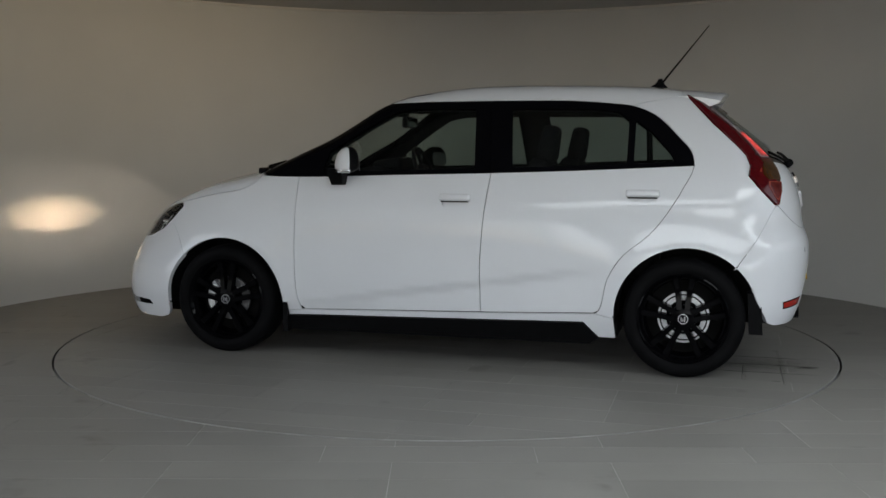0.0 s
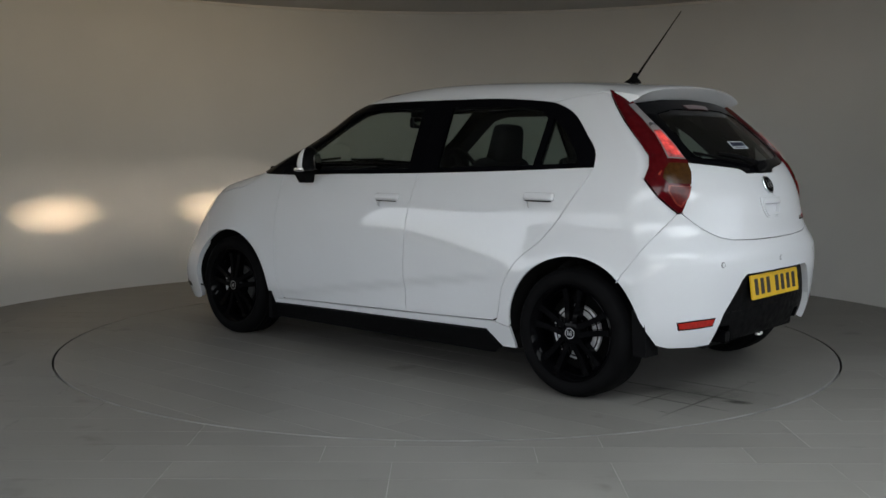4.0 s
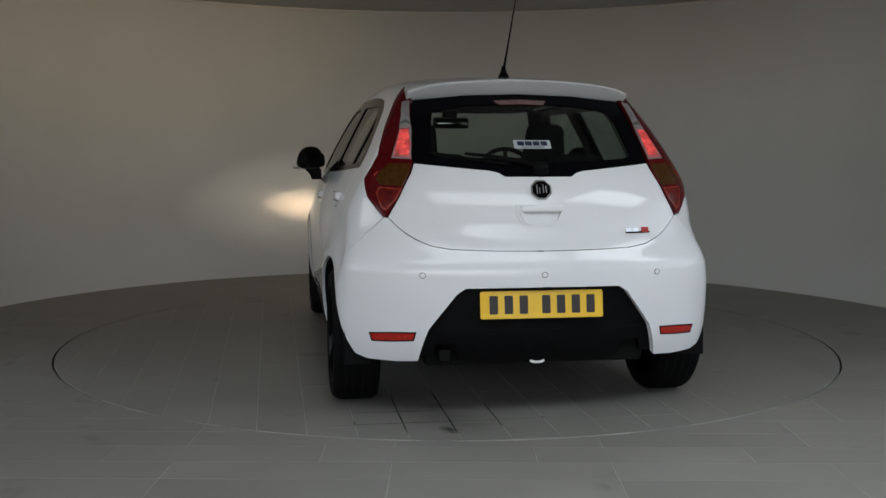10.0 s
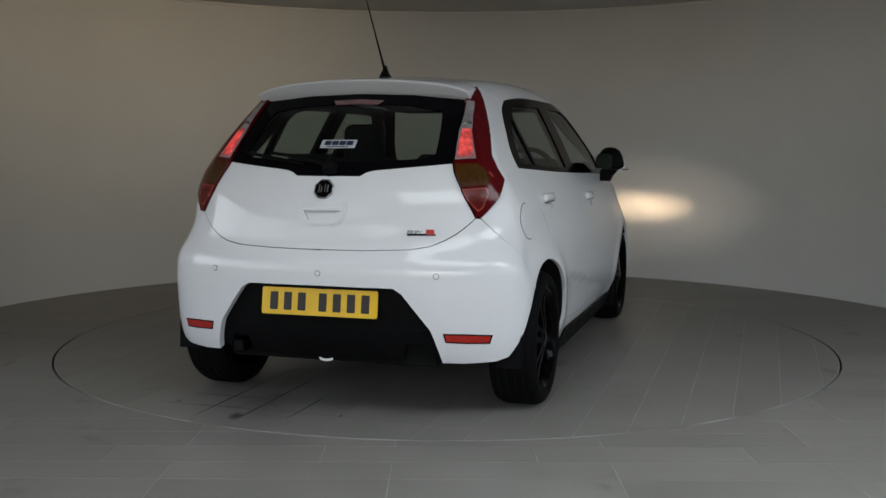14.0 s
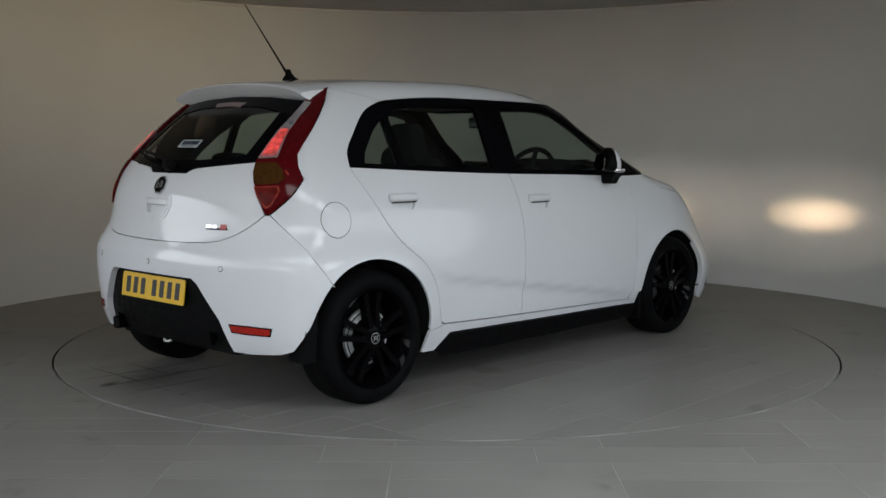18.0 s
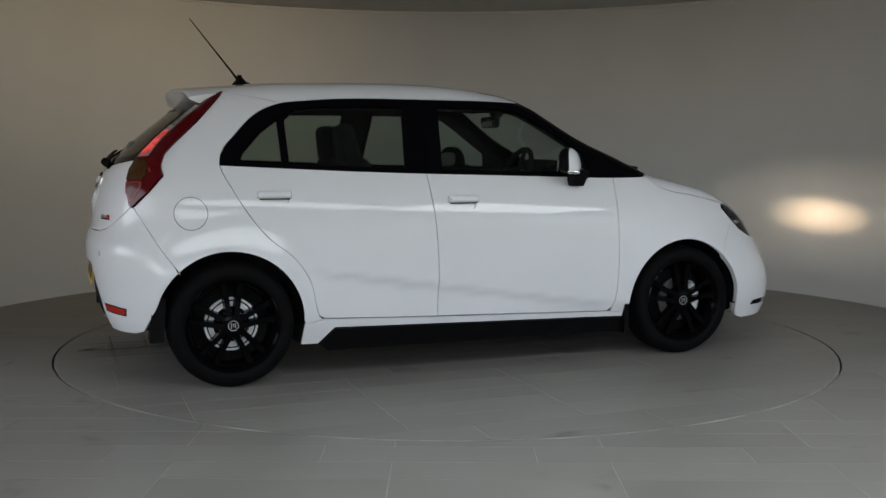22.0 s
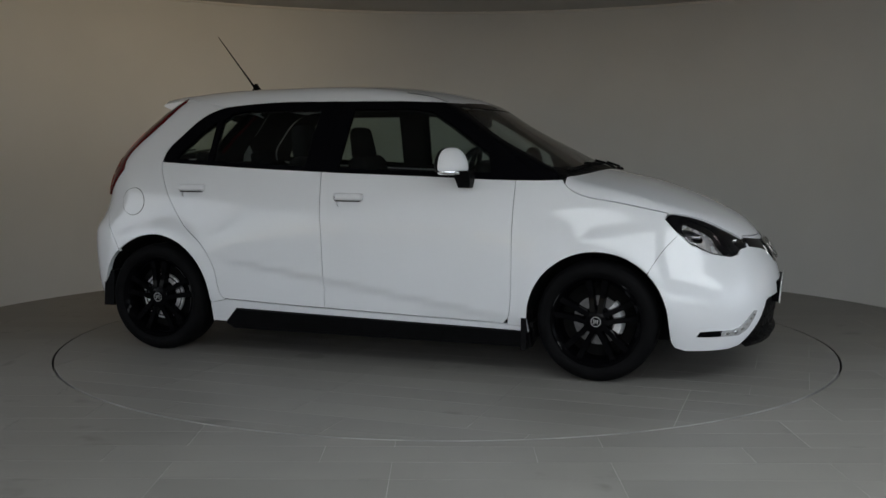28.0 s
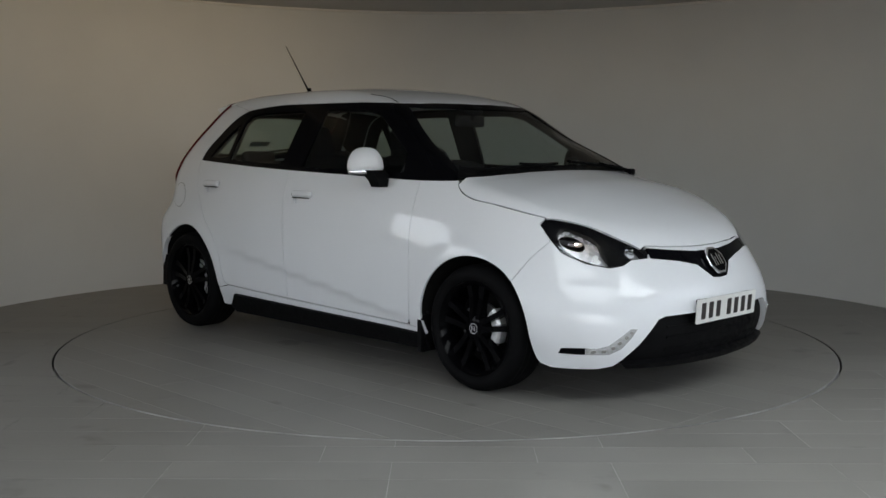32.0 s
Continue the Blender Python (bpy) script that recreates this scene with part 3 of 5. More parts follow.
ROOF_EDGE = [(-1.293, 1.069), (-1.284, 1.123), (-1.205, 1.219), (-1.073, 1.337), (-.967, 1.379), (-.861, 1.391), (-.682, 1.404), (-.265, 1.408), (.142, 1.406), (.35, 1.400)]
A_PILLAR = [(.35, 1.400), (.48, 1.325), (.62, 1.235), (.80, 1.115), (.966, .994)]
FRONT_ARCH, REAR_ARCH = (1.256, .299, .352), (-1.270, .306, .355)

belt = spline(*zip(*BELT))
doorf = side_on(curve_through(DOOR_FRONT, 4))
doorr = side_on(curve_through(DOOR_REAR, 4))
seam = side_on(curve_through(SEAM, 4))


def belt_line(a, b, n=12):
    x = np.linspace(a, b, n)
    return side_on(np.stack([x, belt(x)], 1))



def rounded(w, h, r, n=4, cx=0.0, cy=0.0):
    out = []
    for sx, sy, a0 in ((1, 1, 0), (-1, 1, 90), (-1, -1, 180), (1, -1, 270)):
        for k in range(n + 1):
            a = radians(a0 + 90 * k / n)
            out.append((cx + sx * (w / 2 - r) + r * math.cos(a), cy + sy * (h / 2 - r) + r * math.sin(a)))
    return out


def grip_hole(cx, cz):
    """The finger recess behind a door handle."""
    return rounded(.136, .058, .026, 5, cx, cz - .020)


panel("front_door", "side", join(belt_line(-.256, .826), doorf, side_on([(.3, .279), (-.217, .294)]), seam[::-1][1:-1]), PAINT, car, mirror=True, holes=[side_on(grip_hole(-.075, .889))], gap=.002)
panel("rear_door", "side", join(belt_line(-1.293, -.256), seam[1:], side_on([(-.5, .303)]), doorr[::-1][:-1]), PAINT, car, mirror=True, holes=[side_on(grip_hole(-1.045, .922))], gap=.002)
panel("sill", "side", side_on([(-.912, .29), (-.813, .311), (-.217, .289), (.778, .261), (.905, .255), (.908, .228), (.869, .231), (-.757, .265), (-.837, .183), (-.922, .183)]), PAINT, car, mirror=True, gap=.001)
panel("side_skirt", "side", side_on([(-.757, .263), (.869, .229), (.915, .226), (.925, .150), (-.79, .150), (-.834, .181)]), PLASTIC, car, "matt black plastic side skirt", mirror=True, offset=.012, depth=.08, gap=0)

# front wing
BONNET = [(1.060, .998), (1.075, .975), (1.12, .940), (1.18, .917), (1.317, .893), (1.45, .866), (1.578, .838)]
bonnet_side = side_on(curve_through(BONNET, 4))
BUMPER_F = [(1.633, .736), (1.577, .673), (1.503, .552)]
fa = arc(*FRONT_ARCH, 46, 192)
panel("front_wing", "side", join(side_on([(.826, .993), (.966, .994), (1.02, .996)]), bonnet_side, side_on([(1.566, .812), (1.584, .793), (1.622, .752)]), side_on(curve_through(BUMPER_F, 3)),
      side_on(fa), side_on([(.905, .228), (.905, .255), (.80, .262)]), doorf[::-1][1:-1]), PAINT, car, mirror=True, gap=.0012)

# bonnet
HEAD_TOP = [(1.568, .726, .811), (1.582, .706, .831), (1.644, .659, .829), (1.728, .596, .806), (1.833, .519, .754), (1.915, .435, .703)]
head_top = np.array(HEAD_TOP)
bon_front = front_on([(.40, .712), (.30, .705), (.2, .701), (.1, .697), (0, .696)])
cowl = top_on([(1.165, 0), (1.16, .2), (1.14, .4), (1.10, .6), (1.07, .70)])
panel("bonnet", "top", both(join(cowl, bonnet_side[1:], top_on(head_top[1:, :2]), bon_front)), PAINT, car)

# headlamps
HEAD_LOW = [(1.944, .418, .662), (1.914, .506, .657), (1.906, .555, .634), (1.874, .610, .625), (1.79, .675, .643), (1.695, .723, .685), (1.63, .732, .745), (1.586, .727, .795)]
head_low = np.array(HEAD_LOW)
head_outline = join(front_on([(.39, .70)]), curve_through(head_top[::-1], 4), curve_through(head_low[::-1], 4))

# front bumper with the lower intake cut out
INTAKE = [(.0, .412), (.246, .410), (.432, .409), (.47, .398), (.522, .34), (.562, .291), (.621, .221), (.644, .195)]
intake = front_on(INTAKE)
bump_f = both(join(bon_front[::-1], front_on([(.39, .70)]), head_low[:-1], side_on(curve_through(BUMPER_F, 3)), side_on(arc(*FRONT_ARCH, 44, 2, 10)),
                   side_on([(1.614, .25), (1.620, .215), (1.636, .190)]), np.array([(1.684, .783, .176), (1.793, .744, .177), (1.877, .688, .181)]), intake[::-1]))
panel("front_bumper", "front", bump_f, PAINT, car, depth=.03, step=.028, gap=.001)
panel("lower_intake", "front", both(front_on([(.0, .425), (.25, .422), (.445, .420), (.485, .402), (.575, .29), (.650, .205), (.635, .185), (.30, .18), (0, .175)])), PLASTIC, car, "black plastic lower intake", offset=-.028, depth=.02)

# rear bumper, insert, tailgate
TAIL = [(0, .733), (.2, .735), (.378, .741), (.459, .754), (.52, .779), (.566, .808), (.60, .838), (.627, .867)]
tail = rear_on(TAIL)
BUMPER_R = [(-1.693, .866), (-1.579, .668), (-1.50, .558)]
ra = side_on(arc(*REAR_ARCH, 133, 162, 10))
INSERT = [(.512, .272), (.500, .33), (.474, .412), (.36, .562), (.325, .584), (0, .586)]
insert = rear_on(INSERT)
bump_r = both(join(insert[::-1], rear_on([(.6, .268)]), np.array([(-1.70, .716, .272), (-1.668, .765, .288), (-1.645, .803, .345), (-1.622, .825, .395)]), ra[::-1], side_on(curve_through(BUMPER_R, 4))[::-1][1:], tail[::-1]))
panel("rear_bumper", "rear", bump_r, PAINT, car, depth=.03, gap=.001)
panel("bumper_insert", "rear", both(rear_on([(0, .59), (.33, .588), (.37, .566), (.482, .412), (.484, .405), (0, .400)])), PLASTIC, car, "matt black plastic bumper insert", offset=-.032, depth=.03, gap=0)
panel("rear_valance", "rear", both(rear_on([(0, .402), (.485, .405), (.508, .33), (.515, .285), (.46, .270), (.445, .337), (.365, .337), (.35, .262), (.2, .252), (0, .252)])), PLASTIC, car, "black lower rear valance", offset=-.030, depth=.03, gap=0)

GLASS_LOW = [(.513, 1.094), (.35, 1.078), (.20, 1.064), (.168, 1.056), (.142, 1.040), (0, 1.040)]
GLASS_SIDE = [(.478, 1.368), (.50, 1.23), (.513, 1.094)]
LAMP_IN = [(.513, 1.094), (.53, 1.05), (.58, .955), (.627, .871)]
panel("tailgate", "rear", both(join(rear_on(GLASS_LOW[::-1]), rear_on(LAMP_IN)[1:], tail[::-1])), PAINT, car, holes=[rear_on([(.084, .900), (0, .900), (-.084, .900), (-.062, .856), (0, .854), (.062, .856)])])
glass_r = both(rear_on([(0, 1.40), (.25, 1.392), (.478, 1.370), (.50, 1.23)] + GLASS_LOW))
hole_r = both(rear_on([(0, 1.355), (.25, 1.345), (.40, 1.32), (.425, 1.22), (.435, 1.125), (.40, 1.112), (.2, 1.10), (0, 1.095)]))
panel("rear_window_border", "rear", glass_r, BLACK_GLOSS, car, "black border of the rear window", holes=[hole_r], depth=.006, gap=.001)
panel("rear_window", "rear", hole_r, GLASS, car, gap=-.01, offset=-.004, depth=0)[0].visible_shadow = False

# tail lamps
LAMP_OUT = [(-1.239, .501, 1.427), (-1.374, .578, 1.283), (-1.48, .628, 1.185), (-1.549, .656, 1.120), (-1.566, .682, 1.07), (-1.556, .705, 1.020), (-1.62, .70, .945), (-1.693, .645, .868)]
lamp_out = np.array(LAMP_OUT)
lamp_in = rear_on([(.627, .871), (.58, .955), (.53, 1.05), (.513, 1.094), (.50, 1.23), (.478, 1.370), (.468, 1.405)])
panel("tail_lamp", "rear", join(lamp_out, lamp_in), RED_LENS, car, "tall red tail lamp", mirror=True, depth=.024, step=.025, offset=.012)
panel("lamp_housing", "rear", join(lamp_out, lamp_in), DARK, car, "dark housing behind the tail lamp", mirror=True, depth=0, step=.03, offset=-.034, gap=-.006)

# rear quarter
roof_edge = side_on(curve_through(ROOF_EDGE, 4))
quarter_top = side_on([(-.967, 1.379), (-1.06, 1.40), (-1.15, 1.416), (-1.239, 1.427)])
e0 = side_on(curve_through(ROOF_EDGE[:5], 4))
panel("rear_quarter_panel", "side", join(e0, quarter_top[1:-1], lamp_out, side_on(curve_through(BUMPER_R, 4))[1:], side_on(arc(*REAR_ARCH, 133, 0, 24)), side_on([(-.905, .292), (-.82, .312)]), doorr[::-1][1:-1]), PAINT, car, mirror=True, gap=.0012)

# roof
e1 = side_on(curve_through(ROOF_EDGE[4:], 4))
front_edge = top_on([(.375, .53), (.42, .4), (.445, .2), (.455, 0)])
rear_edge = top_on([(-1.30, 0), (-1.30, .25), (-1.27, .45)])
panel("roof", "top", both(join(rear_edge, quarter_top[::-1][:-1], e1, front_edge)), PAINT, car, gap=.0005)

# windscreen and the black pillars
pillar = side_on(curve_through(A_PILLAR, 4))
screen_side = top_on([(.385, .525), (.55, .585), (.75, .655), (.95, .71), (1.045, .73)])
screen = both(join(top_on([(.463, 0), (.452, .2), (.428, .4)]), screen_side, top_on([(1.09, .60), (1.13, .4), (1.15, .2), (1.155, 0)])))
panel("windscreen", "top", screen, SCREEN_GLASS, car, depth=0, offset=-.003)[0].visible_shadow = False
panel("windscreen_pillar", "top", join(side_on([(.35, 1.400)]), pillar[1:-1], side_on([(.966, .994), (1.02, .996)]), top_on([(1.05, .715), (.96, .665), (.75, .605), (.55, .53), (.40, .475)]), top_on([(.375, .53)])), BLACK_GLOSS, car, "gloss black windscreen pillar", mirror=True, gap=0)
panel("windscreen_border", "top", both(join(top_on([(.458, 0), (.447, .2), (.423, .4), (.39, .50), (.43, .49), (.47, .40), (.50, .2), (.508, 0)]))), BLACK_GLOSS, car, "black top border of the windscreen", gap=0, depth=.004)
panel("scuttle", "top", both(join(top_on([(1.08, 0), (1.075, .2), (1.06, .4), (1.02, .58), (.985, .66), (1.045, .735), (1.066, .70), (1.095, .6), (1.135, .4), (1.155, .2), (1.16, 0)]))), PLASTIC, car, "black plastic scuttle under the windscreen", gap=0, offset=.001)

# side windows: black frames with glass behind
HOLE_F = [(-.165, 1.045), (-.135, 1.365), (.20, 1.365), (.32, 1.350), (.45, 1.275), (.67, 1.13), (.69, 1.03), (.40, 1.030)]
HOLE_R = [(-.365, 1.052), (-.335, 1.365), (-.78, 1.362), (-.90, 1.345), (-.955, 1.30), (-.955, 1.075)]
HOLE_Q = [(-.99, 1.078), (-.99, 1.30), (-1.08, 1.235), (-1.17, 1.14), (-1.20, 1.086)]
frame_f = join(belt_line(-.256, .966), pillar[::-1][1:], side_on([(.142, 1.406), (-.21, 1.4075)]))
frame_r = join(belt_line(-1.293, -.256), side_on([(-.21, 1.4075), (-.265, 1.408)]), roof_edge[::-1][8 + 4:-1])
for nm, fr, hs in (("front_window", frame_f, [HOLE_F]), ("rear_side_window", frame_r, [HOLE_R, HOLE_Q])):
    panel(nm + "_frame", "side", fr, BLACK_GLOSS, car, "gloss black window frame", holes=[side_on(h) for h in hs], mirror=True, gap=.001, depth=.02, offset=-.002)
    for h in hs:
        for o in panel(nm, "side", side_on(h), GLASS, car, mirror=True, gap=-.008, offset=-.008, depth=0):
            o.visible_shadow = False
# ---- the car's smaller parts ----
def surface_frame(p, up=(0, 0, 1)):
    """A pose on the body: z out along the normal, y up along the surface."""
    p = np.asarray(p, float)
    n = Vector(normals(p.reshape(1, 3))[0])
    u = Vector(up)
    u = (u - n * u.dot(n)).normalized()
    x = u.cross(n)
    return Matrix.Translation(p) @ Matrix((x, u, n)).transposed().to_4x4()


def circle(r, n=24, cx=0.0, cy=0.0):
    return [(cx + r * math.cos(2 * math.pi * k / n), cy + r * math.sin(2 * math.pi * k / n)) for k in range(n)]


MIRROR_Y = Matrix.Diagonal((1, -1, 1, 1))


def two_sided(name, bm_of, mat, parent, label="", smooth=True):
    """The same part on the left and, mirrored, on the right."""
    made = [part(name, bm_of(), mat, parent, label, smooth)]
    made.append(part(name, bm_of(), mat, parent, label, smooth, MIRROR_Y))
    return made


# door handles, fuel flap, sensors
for cx, cz in ((-.075, .889), (-1.045, .922)):
    hm = surface_frame(side_on([(cx, cz + .003)])[0]) @ Matrix.Translation((0, 0, .009))
    for s in (Matrix(), MIRROR_Y):
        part("door_handle", box(.172, .043, .028, (0, 0, 0), .013, 4, (.97, .84)), PAINT, car, "white door handle", True, s @ hm)
    # Dark strip puts the shade of the gap below the bar into colour.
    panel("handle_gap_shade", "side", side_on(rounded(.146, .0018, .0008, 3, cx, cz - .0185)), DARK, car, "dark strip as the shade in the gap under the door handle", mirror=True, offset=.014, depth=.014, step=.02, gap=0)
    panel("handle_recess", "side", side_on(grip_hole(cx, cz)), PAINT, car, mirror=True, offset=-.0125, depth=0, step=.02, gap=-.006)
panel("door_lock", "side", side_on(circle(.006, 12, -.145, .889)), PLASTIC, car, mirror="only", offset=.0225, depth=.002, step=.01, gap=0)
panel("fuel_flap_gap", "side", side_on(circle(.079, 40, -1.442, .842)), DARK, car, mirror="only", offset=.0006, depth=.002, step=.03, gap=0)
panel("fuel_flap", "side", side_on(circle(.0762, 40, -1.442, .842)), PAINT, car, "round white fuel flap", mirror="only", offset=.0018, depth=.003, step=.025, gap=0)
for y in (.501, -.001, -.501):
    panel("sensor_ring", "rear", rear_on(circle(.0128, 16, y, .638)), IRON, car, offset=.0012, depth=.002, step=.01, gap=0)
    panel("parking_sensor", "rear", rear_on(circle(.010, 16, y, .638)), PAINT, car, offset=.0024, depth=.002, step=.01, gap=0)

# tail lamp lenses
for o in [ob for ob in car.children if ob.name.startswith("tail_lamp")]:
    side = True if o.data.vertices[0].co.y > 0 else "only"

    def lens(nm, pts, mat, label, off=.0145):
        (panel(nm, "rear", rear_on(pts), mat, o, label, mirror=False if side is True else "only", offset=off, depth=.004, step=.018, gap=.003))

    lens("clear_lens", [(.484, 1.360), (.522, 1.352), (.538, 1.285), (.556, 1.215), (.578, 1.160), (.600, 1.103), (.516, 1.098), (.507, 1.16), (.498, 1.225)], CLEAR_LENS, "clear grey upper lens")
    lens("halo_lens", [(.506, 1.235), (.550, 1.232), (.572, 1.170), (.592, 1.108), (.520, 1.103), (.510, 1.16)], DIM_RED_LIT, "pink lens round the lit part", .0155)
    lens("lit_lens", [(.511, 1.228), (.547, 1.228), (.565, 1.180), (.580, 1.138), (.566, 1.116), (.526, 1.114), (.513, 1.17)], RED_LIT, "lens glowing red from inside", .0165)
    lens("amber_lens", [(.520, 1.085), (.606, 1.088), (.640, 1.06), (.664, 1.022), (.652, .996), (.560, .990), (.532, 1.045)], AMBER_LENS, "dark amber lens")
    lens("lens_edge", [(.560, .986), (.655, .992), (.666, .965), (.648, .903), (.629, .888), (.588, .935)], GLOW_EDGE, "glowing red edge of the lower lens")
    lens("lower_lens", [(.567, .981), (.649, .987), (.660, .963), (.645, .909), (.629, .897), (.594, .936)], LOWER_LENS, "dark red lower lens", .0155)
    lens("lens_streak", [(.500, 1.258), (.520, 1.272), (.545, 1.256), (.546, 1.240), (.522, 1.252), (.503, 1.243)], CHROME, "bright streak in the lens", .0160)
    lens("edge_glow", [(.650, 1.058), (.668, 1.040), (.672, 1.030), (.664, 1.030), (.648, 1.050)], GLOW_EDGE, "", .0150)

# bumper reflectors
REFL = [(.531, .395), (.62, .393), (.705, .386), (.697, .360), (.62, .363), (.538, .368)]
panel("reflector_surround", "rear", rear_on(inset(np.array(REFL), -.006)), BLACK_GLOSS, car, "thin black surround of the reflector", mirror=True, offset=.0012, depth=.003, step=.02, gap=0)
panel("bumper_reflector", "rear", rear_on(REFL), REFLEX_RED, car, "red bumper reflector", mirror=True, offset=.002, depth=.004, step=.02, gap=0)

# number plates, with plain bars for their characters
def plate(at, turn, w, h, mat, label):
    m = Matrix.Translation(at) @ turn
    p = part("number_plate", slab(rounded(w, h, .008), .006), mat, car, label, False, m)
    x = -.205
    for i in range(7):
        if i == 3:
            x += .032
        part("printed_bar", slab(rounded(.036, .076, .004, 2, x, 0), .001), PLATE_INK, p, "", False, m @ Matrix.Translation((0, 0, .0012)))
        x += .0635
    return p


REAR_TURN = Matrix(((0, 0, -1), (-1, 0, 0), (0, 1, 0))).to_4x4()
FRONT_TURN = Matrix(((0, 0, 1), (1, 0, 0), (0, 1, 0))).to_4x4()
plate((-1.876, .004, .513), Matrix.Rotation(radians(8), 4, "Y") @ REAR_TURN, .522, .114, YELLOW_PLATE, "yellow rear number plate")
plate((2.109, .0, .415), Matrix.Rotation(radians(4), 4, "Y") @ FRONT_TURN, .522, .114, WHITE_PLATE, "white front number plate")
part("plate_plinth", box(.05, .46, .108, (2.080, 0, .414), .006), PLASTIC, car, "black number plate plinth", m=None)

# badges: octagon with plain bright shapes
def badge(m, r):
    b = part("badge", slab([(r * math.cos(radians(22.5 + 45 * k)), r * math.sin(radians(22.5 + 45 * k))) for k in range(8)], .012, .002), CHROME, car, "chrome octagonal badge", False, m @ Matrix.Translation((0, 0, .012)))
    q = r * .84
    part("badge_field", slab([(q * math.cos(radians(22.5 + 45 * k)), q * math.sin(radians(22.5 + 45 * k))) for k in range(8)], .002), BLACK_GLOSS, b, "", False, m @ Matrix.Translation((0, 0, .0135)))
    for cx, cy, w, h in ((-.40, 0, .12, .84), (-.16, -.1, .10, .6), (.16, .05, .10, .8), (.42, 0, .13, .7)):
        part("badge_bar", slab(rounded(w * r, h * r, .02 * r, 1, cx * r, cy * r), .002), CHROME, b, "", False, m @ Matrix.Translation((0, 0, .0155)))


badge(surface_frame(rear_on([(0, .981)])[0]), .047)
badge(surface_frame(front_on([(0, .622)])[0]) @ Matrix.Translation((0, 0, .008)), .074)
mb = surface_frame(rear_on([(-.425, .813)])[0])
for cx, w, mat in ((-.045, .03, CHROME), (-.012, .028, CHROME), (.036, .034, REFLEX_RED)):
    part("model_badge", slab(rounded(w, .015 if mat is CHROME else .022, .003, 2, cx, 0), .004), mat, car, "small chrome and red model badge", False, mb @ Matrix.Translation((0, 0, .005)))
# Thin black slab drawn as the shade below the badge.
part("model_badge_shadow", slab(rounded(.118, .008, .002, 2, 0, -.010), .003), BLACK_GLOSS, car, "", False, mb @ Matrix.Translation((0, 0, .004)))

# tailgate grab, sticker, high brake light, wiper
for nm, k, up in (("grip_plate", 1.0, .004), ("grip_step", .86, .008)):
    edge = soft_loop([(.104 * k, .046), (0, .047), (-.104 * k, .046), (-.108 * k, .036), (-.084 * k, -.040), (-.074 * k, -.048), (0, -.049), (.074 * k, -.048), (.084 * k, -.040), (.108 * k, .036)], 3)
    panel(nm, "rear", rear_on(edge * np.array([1, k]) + np.array([0, .884])), PAINT, car, "moulded white surround of the tailgate grip", holes=[rear_on([(.084, .900), (0, .900), (-.084, .900), (-.062, .856), (0, .854), (.062, .856)])], offset=up, depth=.004, step=.02, gap=0)
panel("tailgate_grip", "rear", rear_on([(.090, .902), (0, .902), (-.090, .902), (-.066, .842), (0, .842), (.066, .842)]), PAINT, car, "white recessed tailgate grip", offset=-.0125, depth=0, step=.02, gap=-.006)
part("grip_lip", box(.178, .032, .018, (0, 0, 0), .007, 3), PAINT, car, "white tailgate grip bar", True, surface_frame(rear_on([(0, .908)])[0]) @ Matrix.Translation((0, 0, .001)))
panel("high_brake_light", "rear", rear_on([(.120, 1.366), (0, 1.372), (-.120, 1.366), (-.100, 1.347), (0, 1.351), (.100, 1.347)]), PINK_LENS, car, "pale pink high-level brake light", offset=.002, depth=.003, step=.02, gap=0)
stick = surface_frame(rear_on([(.0, 1.172)])[0]) @ Matrix.Translation((0, 0, .001))
st = part("window_sticker", slab(rounded(.162, .052, .003, 2), .001), STICKER, car, "pale sticker with navy bars inside the rear window", False, stick)
for k in range(4):
    part("printed_bar", slab(rounded(.030, .026, .003, 2, -.05 + .034 * k, .005), .0008), STICKER_INK, st, "", False, stick @ Matrix.Translation((0, 0, .001)))
part("printed_bar", slab(rounded(.10, .004, .001, 1, .0, -.017), .0008), STICKER_INK, st, "", False, stick @ Matrix.Translation((0, 0, .001)))
wp = surface_frame(rear_on([(-.01, 1.062)])[0])
rw = part("rear_wiper", box(.07, .05, .045, (0, 0, .022), .012, 3, (.7, .7)), PLASTIC, car, "black rear wiper", True, wp)
arm = [p + n * .022 for p, n in ((q, normals(q.reshape(1, 3))[0]) for q in rear_on([(-.01, 1.066), (.08, 1.09), (.20, 1.108), (.30, 1.118)]))]
part("wiper_arm", tube(arm, .011, 6, .6), PLASTIC, rw)
bl = [p + n * .010 for p, n in ((q, normals(q.reshape(1, 3))[0]) for q in rear_on([(.12, 1.082), (.25, 1.100), (.36, 1.116), (.44, 1.13)]))]
part("wiper_blade", tube(bl, .007, 6), RUBBER, rw)

# roof spoiler
def spoiler():
    rings = []
    for y in np.linspace(-.505, .505, 31):
        roof_z = float(top_on([(-1.215, y)])[0][2])
        e = abs(y) / .505
        zt = 1.461 - .135 * y * y - .022 * e**8
        xt = -1.452 + .17 * y * y
        th = .070 - .012 * e**6
        rings.append([(-1.20, y, roof_z - .012), (-1.215, y, roof_z + .0015), (-1.31, y, (roof_z + zt) / 2 + .004), (xt + .03, y, zt + .003), (xt + .008, y, zt - .001), (xt, y, zt - .008), (xt + .008, y, zt - .016), (xt + .098, y, zt - th + .008),
                      (xt + .106, y, zt - th), (xt + .118, y, zt - th + .002), (-1.30, y, zt - th + .012), (-1.24, y, roof_z - .035)])
    return loft(rings)


part("roof_spoiler", spoiler(), PAINT, car, "white roof spoiler")

